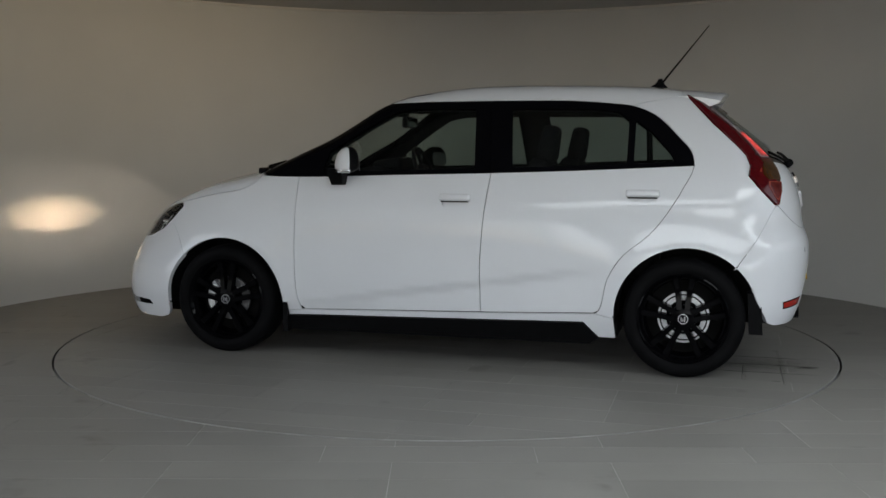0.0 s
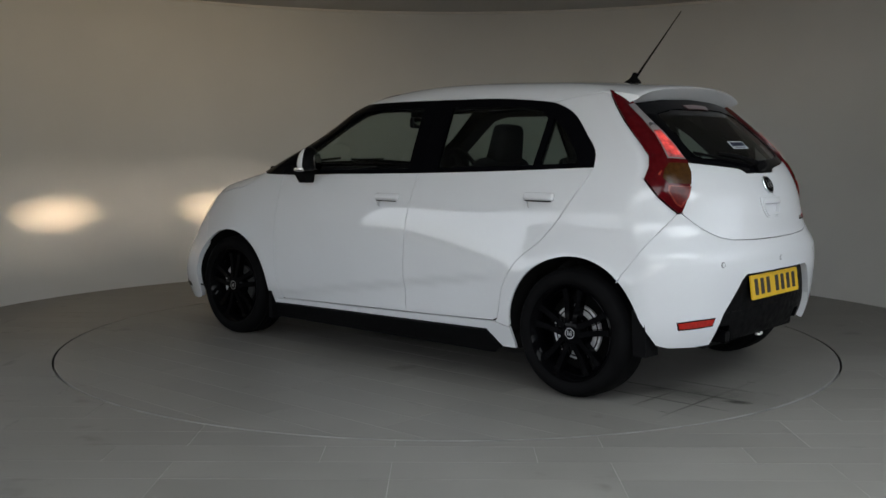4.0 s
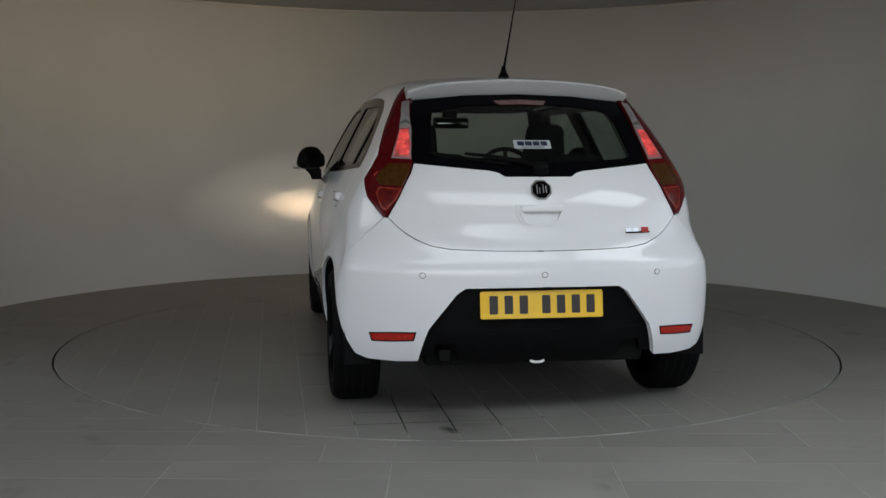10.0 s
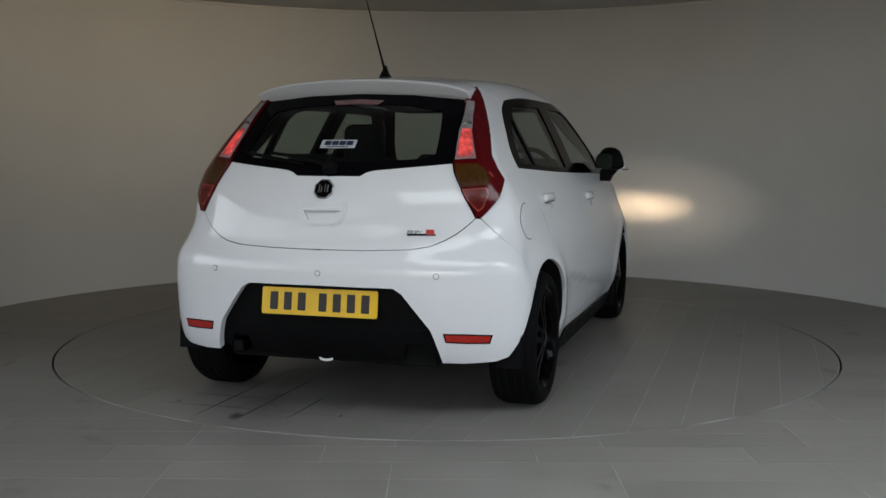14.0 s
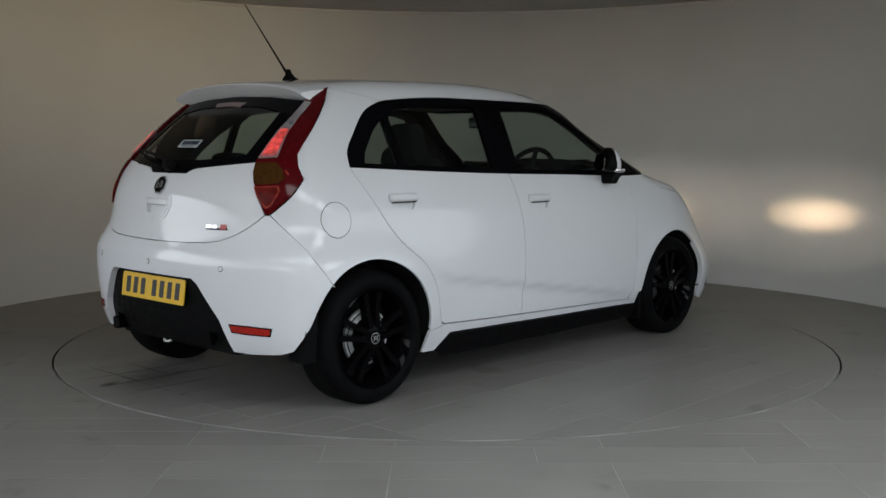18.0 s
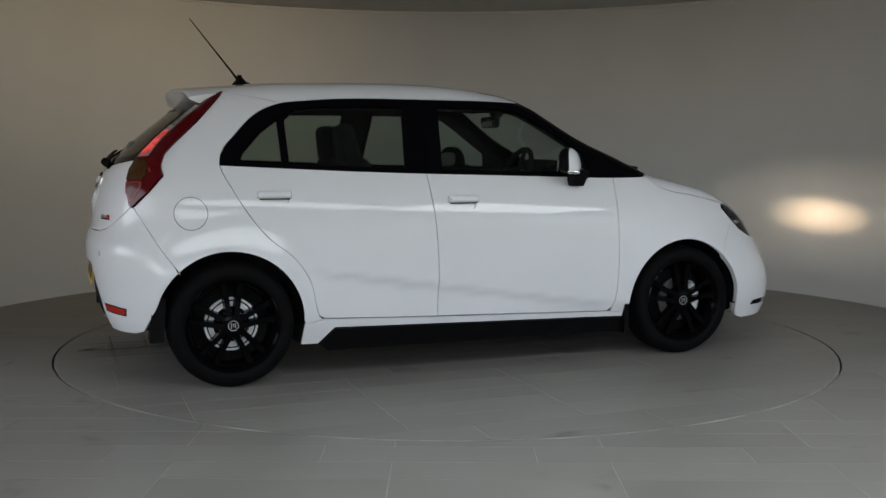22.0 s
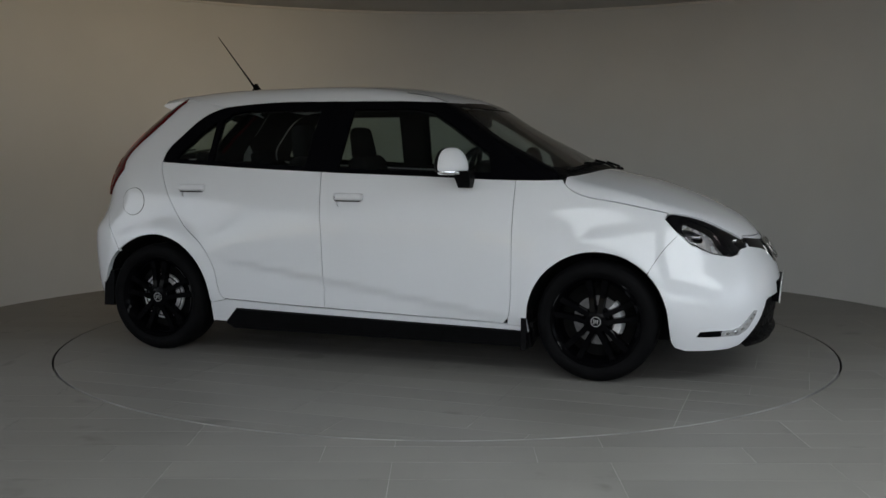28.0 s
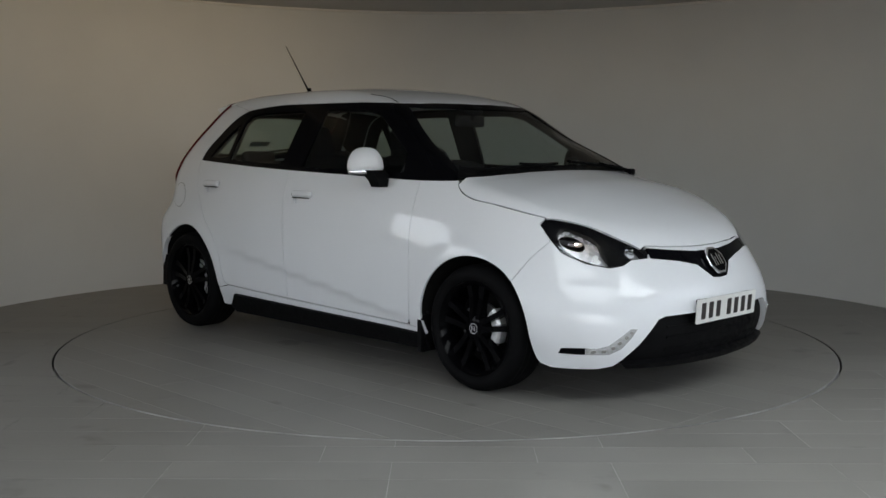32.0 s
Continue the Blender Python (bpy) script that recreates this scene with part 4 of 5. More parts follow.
# aerial
ab = part("aerial_base", loft([[(-1.075 + sx * a, sy * b, 1.492 + h) for sx, sy in ((.074, 0), (.036, .020), (-.02, .025), (-.038, 0), (-.02, -.025), (.036, -.020))] for h, a, b in ((0, 1, 1), (.010, .88, .85), (.024, .5, .6), (.040, .30, .42), (.056, .2, .3))]),
          PLASTIC, car, "black shark-shaped aerial base")
part("aerial_mast", tube([(-1.080, 0, 1.522), (-1.12, 0, 1.574), (-1.20, 0, 1.674), (-1.333, 0, 1.842)], .0068, 8, .35), RUBBER, ab)

# door mirrors
def mirror_shell(v0, v1, n=9):
    rings = []
    for v in np.linspace(v0, v1, n):
        r, ring = max(math.sin(v), .02) ** .72, []
        for a in np.linspace(0, 2 * math.pi, 28, endpoint=False):
            c, s = math.cos(a), math.sin(a)
            sy = .096 * np.sign(c) * abs(c) ** .68 * (1 - .2 * max(s, 0))
            sz = (.098 if s > 0 else .040) * np.sign(s) * abs(s) ** .72
            ring.append((.548 + .056 * math.cos(v) - .012 * max(s, 0) * r, .890 + sy * r, 1.060 + sz * r))
        rings.append(ring)
    return loft(rings)


SWEEP = Matrix.Translation((.56, .83, 0)) @ Matrix.Rotation(radians(38), 4, "Z") @ Matrix.Translation((-.56, -.83, 0))   # the outer end lies further back
mirs = [part("door_mirror", mirror_shell(.03, 1.32, 10), PAINT, car, "white door mirror on black foot", True, s @ SWEEP) for s in (Matrix(), MIRROR_Y)]
for mi, s in zip(mirs, (Matrix(), MIRROR_Y)):
    part("mirror_back", mirror_shell(1.32, 2.55, 9), PLASTIC, mi, "black mirror housing", True, s @ SWEEP)
    gm = Matrix.Translation((.487, .890, 1.075)) @ Matrix.Rotation(radians(6), 4, "Y") @ Matrix.Rotation(radians(-7), 4, "Z")
    gl = slab(rounded(.128, .088, .03, 5), .005)
    bmesh.ops.transform(gl, matrix=gm @ REAR_TURN, verts=gl.verts)
    part("mirror_glass", gl, MIRROR, mi, "mirror glass", False, s @ SWEEP)
    part("mirror_foot", loft([[(.575 + sx * a, yc + sy * b, z) for sx, sy in ((1, 1), (-1, 1), (-1, -1), (1, -1))] for z, a, b, yc in ((.953, .030, .03, .826), (.985, .038, .036, .833), (1.015, .042, .05, .848), (1.04, .035, .045, .865))]), PLASTIC, mi, "black mirror foot", True, s)
    part("mirror_indicator", box(.056, .166, .020, (.582, .895, 1.030), .008, 2, (1.08, 1.05)), CHROME, mi, "clear side indicator strip", True, s @ SWEEP)

# wheels
def wheel(x, y, front):
    s = 1 if y > 0 else -1
    at = Matrix.Translation((x, y, .303))
    flip = at if s > 0 else at @ Matrix.Diagonal((1, -1, 1, 1))
    w = part("wheel", turned([(.205, -.17), (.205, -.03), (.212, -.018), (.226, -.008), (.229, .0), (.222, .004), (.214, -.004), (.196, -.03), (.19, -.06), (.19, -.17)], 64), RIM_BLACK, car, "gloss black alloy wheel", True, flip)
    ty = [(.222, -.19), (.258, -.20), (.288, -.195), (.300, -.175), (.303, -.14), (.303, -.10), (.303, -.055), (.300, -.022), (.289, -.002), (.272, .009), (.250, .011), (.236, .005), (.224, -.006)]
    t = part("tyre", turned(ty, 72), RUBBER, w, "black rubber tyre", True, flip)
    for k, off in enumerate((-.155, -.12, -.08, -.045)):
        part("tread_groove", turned([(.3034, off - .004), (.3040, off - .004), (.3040, off + .004), (.3034, off + .004)], 48), DARK, t, "", False, flip)
    for k in range(5):
        a = radians(90 + 72 * k)
        for q in (-1, 1):
            rings = []
            for r, o, hw, d0, d1 in ((.045, .019, .017, -.005, -.05), (.085, .0225, .0175, -.010, -.05), (.14, .031, .018, -.018, -.052), (.19, .040, .020, -.016, -.05), (.213, .046, .024, -.012, -.045)):
                rr = []
                for dw, dd in ((-hw, d1), (-hw * .75, d0), (hw * .75, d0), (hw, d1)):
                    lx, lz = r, q * o + dw
                    rr.append((lx * math.cos(a) - lz * math.sin(a), dd, lx * math.sin(a) + lz * math.cos(a)))
                rings.append(rr)
            part("spoke", loft(rings), RIM_BLACK, w, "", True, flip)
    part("hub", turned([(.0, -.004), (.036, -.004), (.056, -.010), (.070, -.03), (.072, -.07), (0, -.07)], 36), RIM_BLACK, w, "", True, flip)
    cap_m = at @ (Matrix.Rotation(radians(-90), 4, "X") if s > 0 else Matrix.Rotation(radians(90), 4, "X"))
    cap = part("centre_cap", slab([(.027 * math.cos(radians(22.5 + 45 * k)), .027 * math.sin(radians(22.5 + 45 * k))) for k in range(8)], .004), CHROME, w, "chrome octagonal centre cap", False, cap_m @ Matrix.Translation((0, 0, -.001)))
    part("cap_field", slab([(.0225 * math.cos(radians(22.5 + 45 * k)), .0225 * math.sin(radians(22.5 + 45 * k))) for k in range(8)], .001), BLACK_GLOSS, w, "", False, cap_m @ Matrix.Translation((0, 0, 0)))
    for cx, cy, ww, hh in ((-.009, 0, .005, .026), (0, .003, .004, .018), (.009, 0, .005, .024)):
        part("cap_bar", slab(rounded(ww, hh, .001, 1, cx, cy), .001), CHROME, w, "", False, cap_m @ Matrix.Translation((0, 0, .001)))
    r0, r1 = (.075, .122) if front else (.088, .130)
    part("brake_disc", turned([(r0, -.062), (r1, -.062), (r1, -.078), (r0, -.078), (r0, -.062)], 48), STEEL if not front else IRON, w, "steel brake disc", True, flip)
    if not front:
        part("disc_ring", turned([(.112, -.0615), (.1155, -.0595), (.119, -.0615)], 48), DARK, w, "", False, flip)
    if front:
        rings = []
        for a in np.linspace(radians(-28), radians(48), 9):
            rings.append([(r * math.cos(a), d, r * math.sin(a)) for r, d in ((.082, -.05), (.088, -.038), (.122, -.036), (.134, -.05), (.134, -.09), (.082, -.09))])
        part("brake_caliper", loft(rings), STEEL, w, "silver brake caliper", True, flip)
    part("wheel_back", turned([(0, -.12), (.19, -.12), (.19, -.125), (0, -.125)], 32), DARK, w, "", True, flip)


for x, f in ((1.255, True), (-1.26, False)):
    for y in (.838, -.838):
        wheel(x, y, f)

# arch liners, underbody, mudflaps
def liner(cx, r):
    """A half tub over the wheel, its outer rim just inside the body side."""
    a = np.linspace(-6, 186, 36)
    x, z = cx + r * np.cos(np.radians(a)), .303 + r * np.sin(np.radians(a))
    rim = np.minimum(side_on(np.stack([x, np.maximum(z, .18)], 1))[:, 1] - .012, .85)
    rings = [[(x[i], .50 + (rim[i] - .50) * u, z[i]) for i in range(len(a))] for u in np.linspace(0, 1, 5)]
    bm = loft(rings, closed=False)
    bm.faces.new([bm.verts.new((x[i], .499, z[i])) for i in range(len(a))])
    return bm


two_sided("arch_liner", lambda: liner(FRONT_ARCH[0], FRONT_ARCH[2] + .006), DARK, car, "dark wheel arch liner")
two_sided("arch_liner", lambda: liner(REAR_ARCH[0], REAR_ARCH[2] + .006), DARK, car, "dark wheel arch liner")
part("floor_pan", box(1.86, 1.54, .10, (.0, 0, .225), .02), DARK, car, "dark underbody")
part("engine_tray", box(.95, .96, .10, (1.36, 0, .215), .02), DARK, car, "dark engine undertray")
part("boot_floor", box(.72, .96, .12, (-1.40, 0, .30), .02), DARK, car, "dark boot underside")
part("engine_bay", box(.72, 1.0, .36, (1.50, 0, .45), .03), DARK, car, "dark engine bay")


def flap(x0, x1, z0, z1, y0, y1, lean):
    return loft([[(x0, y0, z0), (x1, y0, z0), (x1, y1, z0), (x0, y1, z0)], [(x0 + lean, y0, z1), (x1 + lean, y0, z1), (x1 + lean, y1 + .002, z1), (x0 + lean, y1 + .002, z1)]])


two_sided("rear_mudflap", lambda: flap(-1.645, -1.58, .235, .44, .70, .806, .012), PLASTIC, car, "black rear mudflap")
two_sided("front_mudflap", lambda: flap(.876, .903, .14, .328, .70, .843, .0), PLASTIC, car, "black front mudflap")

# exhaust and rear fog lamp
part("exhaust_tip", loft([[(x, .405 + a, .300 + b) for a, b in rounded(.058, .058, .012, 3)] for x in (-1.72, -1.835)] + [[(x, .405 + a, .300 + b) for a, b in rounded(.048, .048, .010, 3)] for x in (-1.835, -1.76)], caps=False), RIM_BLACK, car, "dark square exhaust tip")
part("exhaust_pipe", box(.12, .052, .052, (-1.775, .405, .300), .01), DARK, car)
part("tow_lamp", tube([(-1.80, -.026, .262), (-1.806, -.014, .257), (-1.808, .004, .255), (-1.806, .022, .257), (-1.80, .034, .262)], .006, 8), WHITE_PLATE, car, "small white lamp under the rear bumper")
part("silencer", box(.26, .62, .08, (-1.56, .0, .275), .035, 3), DARK, car, "dark exhaust silencer")

# headlamps
BOWL = [(.712, .760), (.692, .790), (.664, .803), (.630, .776), (.600, .742), (.606, .690), (.598, .640), (.675, .655), (.714, .704)]
SMALL_BOWL = [(.495, .718), (.452, .711), (.428, .674), (.503, .664), (.520, .684)]
LAMP_Y, LAMP_Z = .648, .722
LAMP_AT = front_on([(LAMP_Y, LAMP_Z)])
LAMP_X, LAMP_N = float(LAMP_AT[0][0]) - .052, normals(LAMP_AT)[0]
hl = panel("headlamp", "front", head_outline, LAMP_CHROME, car, "clear headlamp with bright reflector and dark bezel", mirror=True, holes=[front_on(circle(.036, 20, LAMP_Y + .046 * LAMP_N[1], LAMP_Z + .046 * LAMP_N[2]))], offset=-.046, depth=0, gap=-.004, step=.02)
for o, s in zip(hl, (1, -1)):
    only = False if s > 0 else "only"
    panel("lamp_bezel", "front", head_outline, BLACK_GLOSS, o, "dark lamp bezel", mirror=only, holes=[front_on(soft_loop(BOWL)), front_on(soft_loop(SMALL_BOWL))], offset=-.008, depth=.036, gap=.0, step=.02)
    panel("lamp_cover", "front", head_outline, LAMP_GLASS, o, "clear headlamp cover", mirror=only, offset=0, depth=0, gap=.001, step=.025)[0].visible_shadow = False
    m = Matrix.Translation((LAMP_X, LAMP_Y * s, LAMP_Z)) @ Matrix.Rotation(radians(2.8), 4, "Y") @ Matrix.Rotation(radians(3.5 * s), 4, "Z") @ Matrix.Diagonal((1, .92, .31, 1))
    part("lamp_ring", turned([(.027, .0), (.030, .012), (.036, .012), (.040, .0), (.040, -.02), (.027, -.02)], 28, "X"), CHROME, o, "bright lamp ring", True, m)
    part("lamp_tube", turned([(0, -.156), (.030, -.156), (.030, -.021), (.0265, -.021), (.0265, -.152), (0, -.152)], 24, "X"), IRON, o, "", True, m)
    part("bulb", turned([(0, -.140), (.016, -.140), (.016, -.144), (0, -.144)], 24, "X"), BEAM, o, "glowing headlamp bulb", True, m)
    # Added emitter ring: gives the headlamp its wide, dim spill.
    part("spill_emitter", turned([(.018, -.050), (.0262, -.050), (.0262, -.054), (.018, -.054), (.018, -.050)], 24, "X"), SPILL, o, "glowing ring added in the lamp tube for the headlamp's wide spill", True, m)
    for y, z in ((.455, .692), (.485, .694)):
        part("indicator_bulb", turned([(0, .012), (.008, .010), (.012, .0), (.012, -.012)], 12, "X"), CHROME, o, "", True, Matrix.Translation((float(front_on([(y, z)])[0][0]) - .034, y * s, z)))

# daytime running strip
DRL_B = [(1.736, .795, .25), (1.754, .796, .275), (1.80, .775, .278), (1.851, .748, .28), (1.846, .743, .25), (1.79, .77, .249)]
DRL_C = [(1.851, .748, .28), (1.891, .718, .28), (1.928, .683, .292), (1.964, .645, .329), (1.99, .604, .365), (2.004, .577, .363), (1.991, .6, .326), (1.961, .636, .276), (1.925, .675, .252), (1.848, .742, .25)]
panel("running_light_trim", "front", np.array(DRL_B), BLACK_GLOSS, car, "black trim beside the running light", mirror=True, offset=.002, depth=.004, step=.02, gap=0)
panel("running_light", "front", np.array(DRL_C), DRL_GLOW, car, "clear curved daytime running light", mirror=True, offset=.003, depth=.005, step=.012, gap=0)
for k, (y, z) in enumerate(((.725, .265), (.695, .268), (.667, .282), (.645, .304), (.622, .328), (.603, .348))):
    panel("running_light_cell", "front", front_on(circle(.008, 10, y, z)), REFLECTOR, car, mirror=True, offset=.0045, depth=.002, step=.01, gap=0)

# grille band and splitter
GRILLE = [(0, .676), (.10, .676), (.25, .688), (.402, .704), (.408, .660), (.25, .640), (.14, .618), (.085, .575), (.06, .556), (0, .552)]
panel("grille", "front", both(front_on(GRILLE)), BLACK_GLOSS, car, "narrow black grille band", offset=.002, depth=.01, step=.025, gap=0)
SPLIT = [(0, .200), (.2, .200), (.4, .198), (.615, .203), (.59, .182), (.4, .176), (.2, .170), (0, .168)]
panel("front_splitter", "front", both(front_on(SPLIT)), PLASTIC, car, "black front splitter lip", offset=.004, depth=.05, step=.03, gap=0)
for z in (.245, .305, .355):
    a_ = both(front_on([(0, z + .004), (.2, z + .004), (.40, z + .004), (.40, z - .004), (.2, z - .004), (0, z - .004)]))
    panel("intake_bar", "front", a_, PLASTIC, car, offset=-.024, depth=.012, step=.05, gap=0)

# front wipers
for y0, y1, yp in ((-.62, -.02, -.12), (.10, .60, .48)):
    q = [p + n * .014 for p, n in ((w, normals(w.reshape(1, 3))[0]) for w in top_on([(1.06, y0), (1.085, y0 * .6 + y1 * .4), (1.085, y1)]))]
    wf = part("front_wiper", tube(q, .008, 6), RUBBER, car, "black front wiper")
    q = [p + n * .024 for p, n in ((w, normals(w.reshape(1, 3))[0]) for w in top_on([(1.13, yp), (1.10, yp - .12), (1.075, (y0 + y1) / 2)]))]
    part("wiper_arm", tube(q, .008, 6, .7), PLASTIC, wf)
part("wiper_pivot", box(.05, .05, .035, (1.118, .60, 1.02), .010), PLASTIC, car, "black wiper pivot")

# roof ditch lines
panel("roof_joint", "top", top_on([(.14, .506), (.30, .500), (.376, .516), (.376, .511), (.30, .495), (.14, .502)]), DARK, car, "dark roof joint", mirror=True, offset=.0012, depth=.002, step=.03, gap=0)
# ---- the cabin ----
HOLE_ALL = [[(-.20, 1.045), (-.175, 1.365), (.21, 1.365), (.32, 1.345), (.45, 1.265), (.66, 1.125), (.68, 1.03), (.40, 1.030)], [(p[0] + (.012 if p[0] > -.5 else 0), p[1]) for p in HOLE_R], HOLE_Q]
side_all = join(belt_line(-1.285, .94), pillar[::-1][1:-1], side_on([(.3, 1.398)]), roof_edge[::-1][1:-1])
panel("side_lining", "side", side_all, TRIM, car, "dark cabin side lining", holes=[side_on(h) for h in HOLE_ALL], mirror=True, gap=.004, depth=.0, offset=-.034, step=.05)
panel("door_lining", "side", side_on([(-1.26, 1.065), (-.6, 1.034), (.0, 1.014), (.5, 1.0), (.92, .99), (.90, .30), (-.80, .32), (-.90, .70), (-1.26, .98)]), TRIM, car, "dark door lining", mirror=True, gap=0, depth=.02, offset=-.045, step=.06)
panel("pillar_lining", "side", join(e0, quarter_top[1:], lamp_out[1:3], side_on([(-1.45, 1.06), (-1.40, .98), (-1.30, 1.0)])), TRIM, car, "dark rear pillar lining", holes=[], mirror=True, gap=.006, depth=0, offset=-.03, step=.05)
panel("headlining", "top", both(join(top_on([(-1.32, 0), (-1.32, .25), (-1.30, .42), (-1.1, .50), (-.7, .535), (0, .55), (.33, .50), (.40, .35), (.42, .2), (.43, 0)]))), HEADLINER, car, "grey fabric headlining", gap=0, depth=0, offset=-.035, step=.06)


def cushion(sx, sy, sz, at, turn=0.0, bevel=.04, taper=None):
    bm = box(sx, sy, sz, (0, 0, 0), bevel, 4, taper)
    bmesh.ops.transform(bm, matrix=Matrix.Translation(at) @ Matrix.Rotation(radians(turn), 4, "Y"), verts=bm.verts)
    return bm


def front_seat(x, y):
    s = part("seat", cushion(.50, .50, .16, (x, y, .52), -6), CLOTH, car, "black cloth front seat")
    part("seat_back", cushion(.15, .49, .62, (x - .30, y, .80), -16, .05, (.8, .82)), CLOTH, s)
    part("head_rest", cushion(.105, .235, .205, (x - .405, y, 1.178), -10, .038, (.85, .82)), CLOTH, s)
    for d in (-.05, .05):
        part("head_rest_post", tube([(x - .385, y + d, 1.03), (x - .40, y + d, 1.10)], .006, 6), CHROME, s)


front_seat(-.16, -.34)
front_seat(-.09, .34)
bench = part("rear_bench", cushion(.48, 1.22, .16, (-.88, 0, .56), -6), CLOTH, car, "black cloth rear bench")
part("bench_back", cushion(.14, 1.20, .54, (-1.12, 0, .80), -18, .05, (.85, .95)), CLOTH, bench)
for y in (-.33, .33):
    part("head_rest", cushion(.08, .24, .10, (-1.205, y, 1.075), -12, .03), CLOTH, bench)
part("parcel_shelf", box(.36, 1.06, .02, (-1.42, 0, 1.03), .006), TRIM, car, "black parcel shelf")
part("dashboard", loft([[(.62, y, .62), (.56, y, .80), (.58, y, .97), (.66, y, 1.015 + .02 * math.cos(y * 3)), (.86, y, .995), (1.02, y, .96), (1.02, y, .62)] for y in np.linspace(-.70, .70, 15)]), TRIM, car, "black dashboard")
part("instrument_hood", cushion(.20, .34, .09, (.64, -.36, 1.035), 8, .035), TRIM, car, "black instrument hood")
sw_m = Matrix.Translation((.42, -.36, .985)) @ Matrix.Rotation(radians(-66), 4, "Y")
sw = part("steering_wheel", tube([(.175 * math.cos(a), .175 * math.sin(a), 0) for a in np.linspace(0, 2 * math.pi, 33)], .015, 8), TRIM, car, "black steering wheel", True, sw_m)
part("wheel_boss", box(.13, .12, .05, (0, 0, -.01), .02, 3), TRIM, sw, "", True, sw_m)
for a in (0, 180, 270):
    part("wheel_spoke", tube([(.03 * math.cos(radians(a)), .03 * math.sin(radians(a)), -.01), (.17 * math.cos(radians(a)), .17 * math.sin(radians(a)), 0)], .014, 6), TRIM, sw, "", True, sw_m)
part("steering_column", tube([(.44, -.36, .975), (.66, -.36, .88)], .035, 10), TRIM, car)
im = part("interior_mirror", box(.035, .225, .068, (.425, 0, 1.305), .016, 3), TRIM, car, "black interior mirror")
part("mirror_glass", box(.003, .205, .052, (.4065, 0, 1.305), .001), INNER_MIRROR, im)
part("mirror_stalk", tube([(.44, 0, 1.315), (.465, 0, 1.36)], .014, 8), TRIM, im)
part("mirror_pod", box(.06, .09, .05, (.465, 0, 1.362), .015, 3), TRIM, car, "black mirror pod at the windscreen")
# ---- tiles, last ----
lay(turntable, R_TABLE - .009, True, (-2.3, 2.3), (-2.3, 2.3), -.066 + .165 - .1015 * 2, lambda x, y: True)
lay(floor, R_TABLE + .008, False, (-5.4, 5.4), (-10.5, 3.3), -2.33, lambda x, y: y > -3.6 and abs(x) < 3.6)
part("turntable_rim", ring_strip(0, 360, 160, [(R_TABLE - .0085, -.003), (R_TABLE - .0085, .0003), (R_TABLE - .0042, .0003), (R_TABLE - .0042, -.012)]), RIM_STEEL, turntable, "thin worn metal rim of the turntable")


# open joints behind the car, where the grout has gone: narrow, with ragged ends
def open_joint(x0, y0, x1, y1, w):
    rnd = random.Random(int(1000 * (x0 + 2 * y0)))
    a, b = Vector((x0, y0, 0)), Vector((x1, y1, 0))
    side = Vector((-(b - a).y, (b - a).x, 0)).normalized()
    rings = []
    for k in range(13):
        u = k / 12
        h = w / 2 * (min(1, 5 * u + .1, 5 * (1 - u) + .1)) * rnd.uniform(.55, 1.1)
        c = a.lerp(b, u) + side * rnd.uniform(-.0008, .0008)
        rings.append([c + side * h + Vector((0, 0, .0004)), c - side * h + Vector((0, 0, .0004)), c - side * h - Vector((0, 0, .002)), c + side * h - Vector((0, 0, .002))])
    part("open_joint", loft(rings), DARK_GROUT, turntable, "dark open tile joint", False)


for q in ((-2.10, .505, -1.42, .505, .0075), (-2.12, .302, -1.32, .302, .0075), (-2.04, .099, -1.62, .099, .0075), (-1.94, -.104, -1.90, -.104, .006), (-1.91, .708, -1.87, .708, .005),
          (-1.725, .72, -1.735, .32, .0028), (-1.925, .78, -1.925, .30, .003)):
    open_joint(*q)


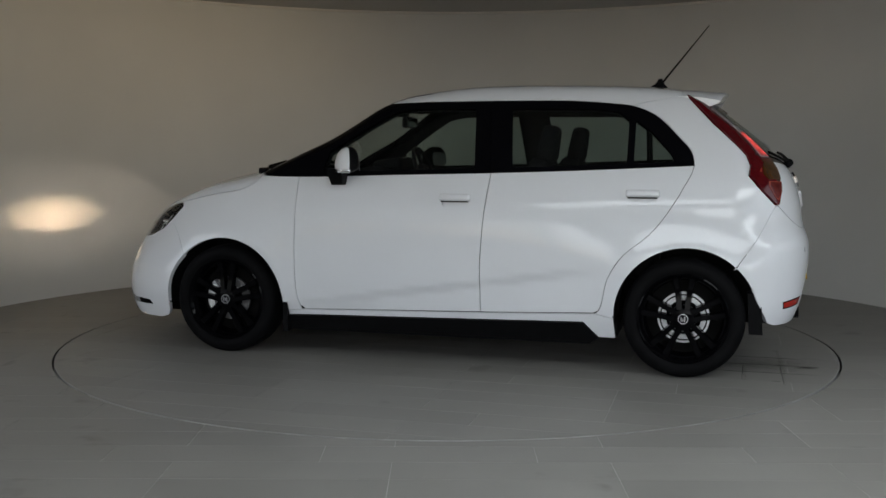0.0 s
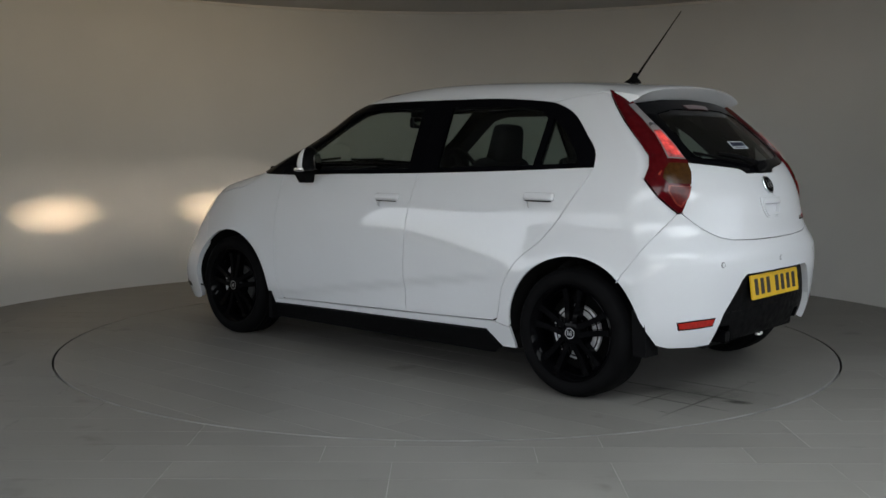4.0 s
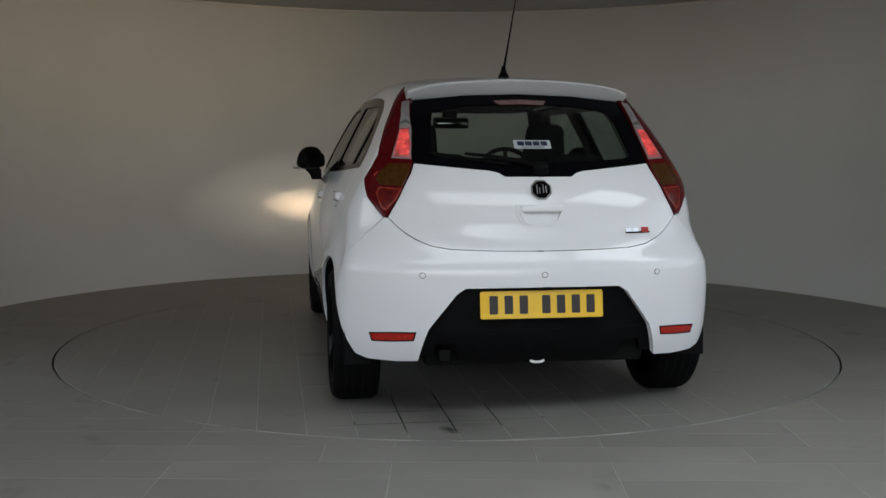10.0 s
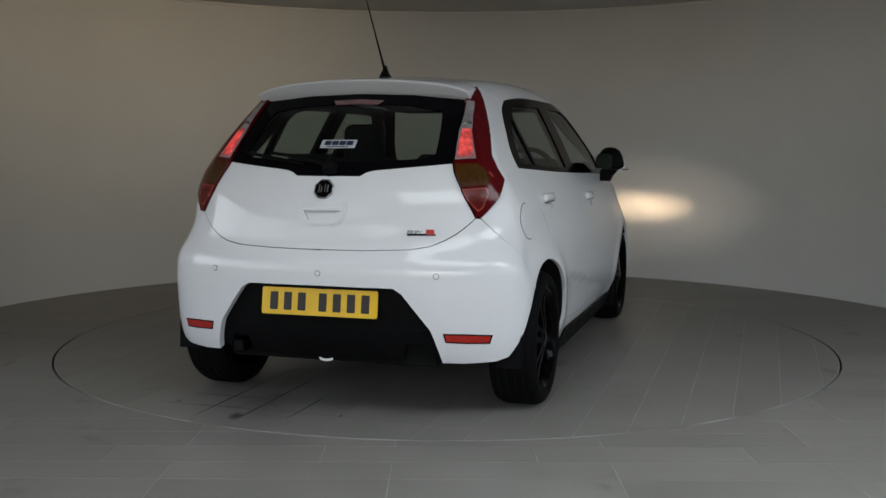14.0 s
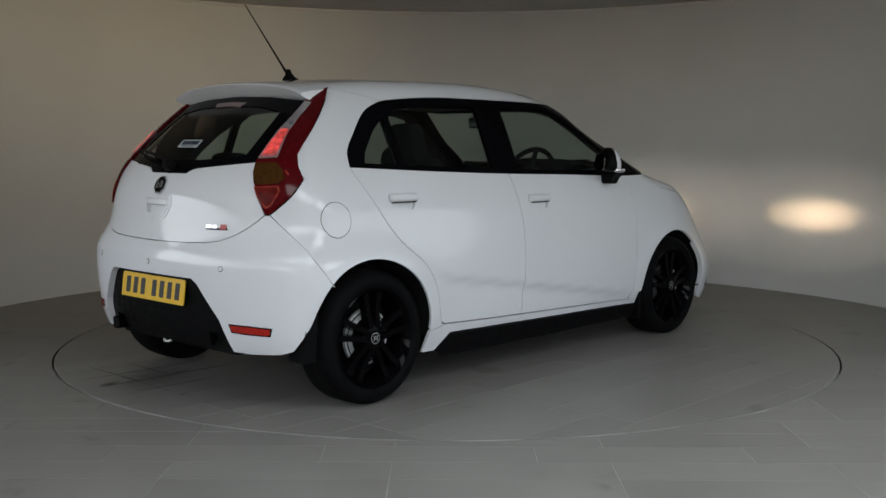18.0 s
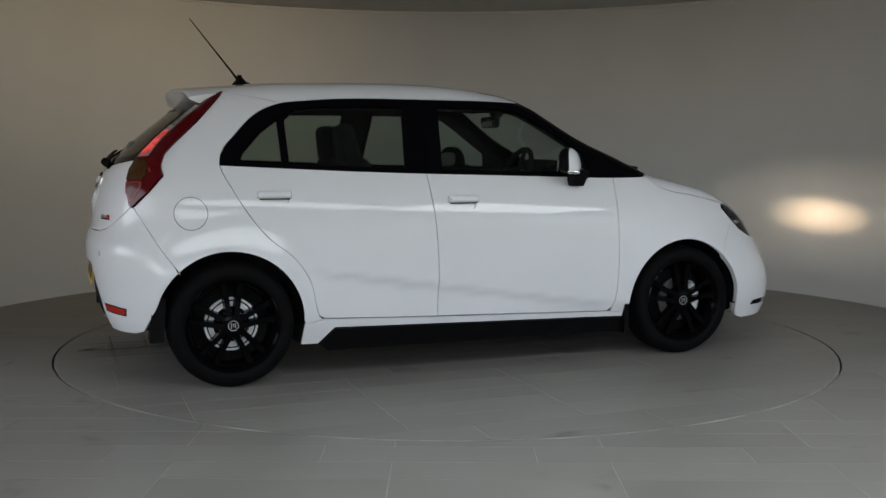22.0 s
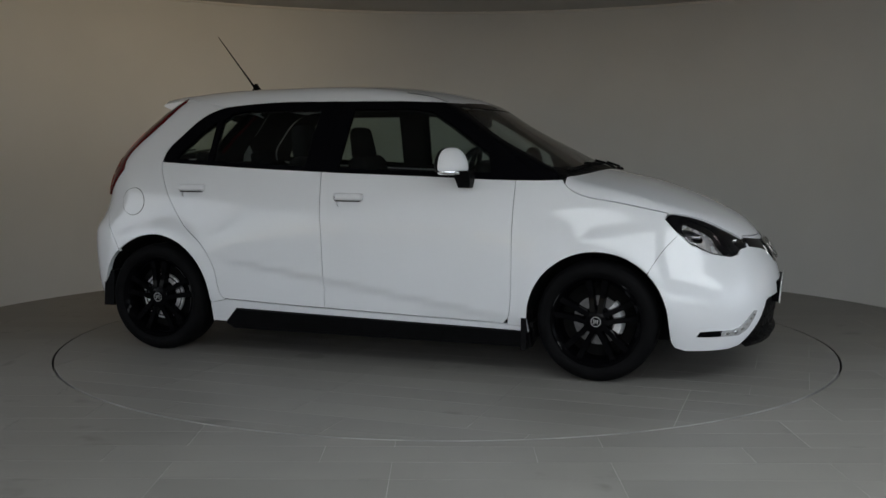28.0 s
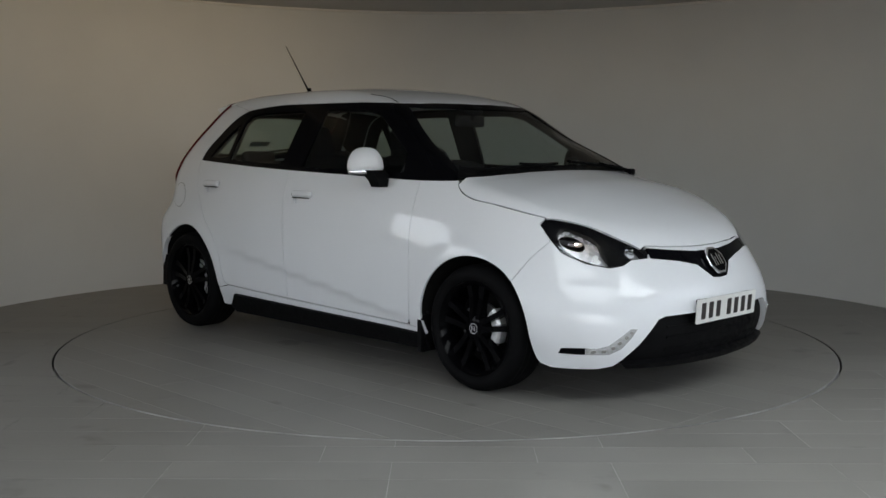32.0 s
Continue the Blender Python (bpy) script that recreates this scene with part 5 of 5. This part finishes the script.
def stain(x, y, w, h, turn, dark):
    """A soft dirty mark on the tiles: a very thin film, fading out to its edge."""
    m = bpy.data.materials.new("dirty_film")
    m.use_nodes = True
    nt = m.node_tree
    nt.nodes.clear()
    out, mix, tr, di = nt.nodes.new("ShaderNodeOutputMaterial"), nt.nodes.new("ShaderNodeMixShader"), nt.nodes.new("ShaderNodeBsdfTransparent"), nt.nodes.new("ShaderNodeBsdfDiffuse")
    di.inputs[0].default_value = (.05, .048, .045, 1)
    co, gr, no, mu = nt.nodes.new("ShaderNodeTexCoord"), nt.nodes.new("ShaderNodeTexGradient"), nt.nodes.new("ShaderNodeTexNoise"), nt.nodes.new("ShaderNodeMath")
    mp = nt.nodes.new("ShaderNodeMapping")
    mp.inputs["Scale"].default_value = (2 / w, 2 / h, 1)
    gr.gradient_type = "SPHERICAL"
    no.inputs["Scale"].default_value, no.inputs["Detail"].default_value = 14, 4
    mu.operation, mu.use_clamp = "MULTIPLY", True
    k = nt.nodes.new("ShaderNodeMath")
    k.operation, k.inputs[1].default_value = "MULTIPLY", dark * 2
    nt.links.new(co.outputs["Object"], mp.inputs[0])
    nt.links.new(mp.outputs[0], gr.inputs[0])
    nt.links.new(co.outputs["Object"], no.inputs["Vector"])
    nt.links.new(no.outputs["Fac"], k.inputs[0])
    nt.links.new(gr.outputs["Fac"], mu.inputs[0])
    nt.links.new(k.outputs[0], mu.inputs[1])
    nt.links.new(mu.outputs[0], mix.inputs[0])
    nt.links.new(tr.outputs[0], mix.inputs[1])
    nt.links.new(di.outputs[0], mix.inputs[2])
    nt.links.new(mix.outputs[0], out.inputs[0])
    bm = slab([(w / 2 * math.cos(a), h / 2 * math.sin(a)) for a in np.linspace(0, 2 * math.pi, 24, endpoint=False)], .0001)
    ob = part("floor_stain", bm, m, turntable, "faint dirty stain on the tiles", False)
    ob.location, ob.rotation_euler = (x, y, .0007), (0, 0, radians(turn))


for q in ((-2.06, .33, .15, .08, 20, .35), (-1.93, .30, 1.1, .035, 90, .10), (-1.74, .48, .6, .03, 90, .08), (-1.85, .30, .6, .45, 30, .14)):
    stain(*q)


def motions():
    walk(turntable, [(t, pose(0, 0, 0, 0, 0, heading(t))) for t in range(0, 33)])
    walk(car, [(t, car_pose(t)) for t in range(0, 33)])


motions()
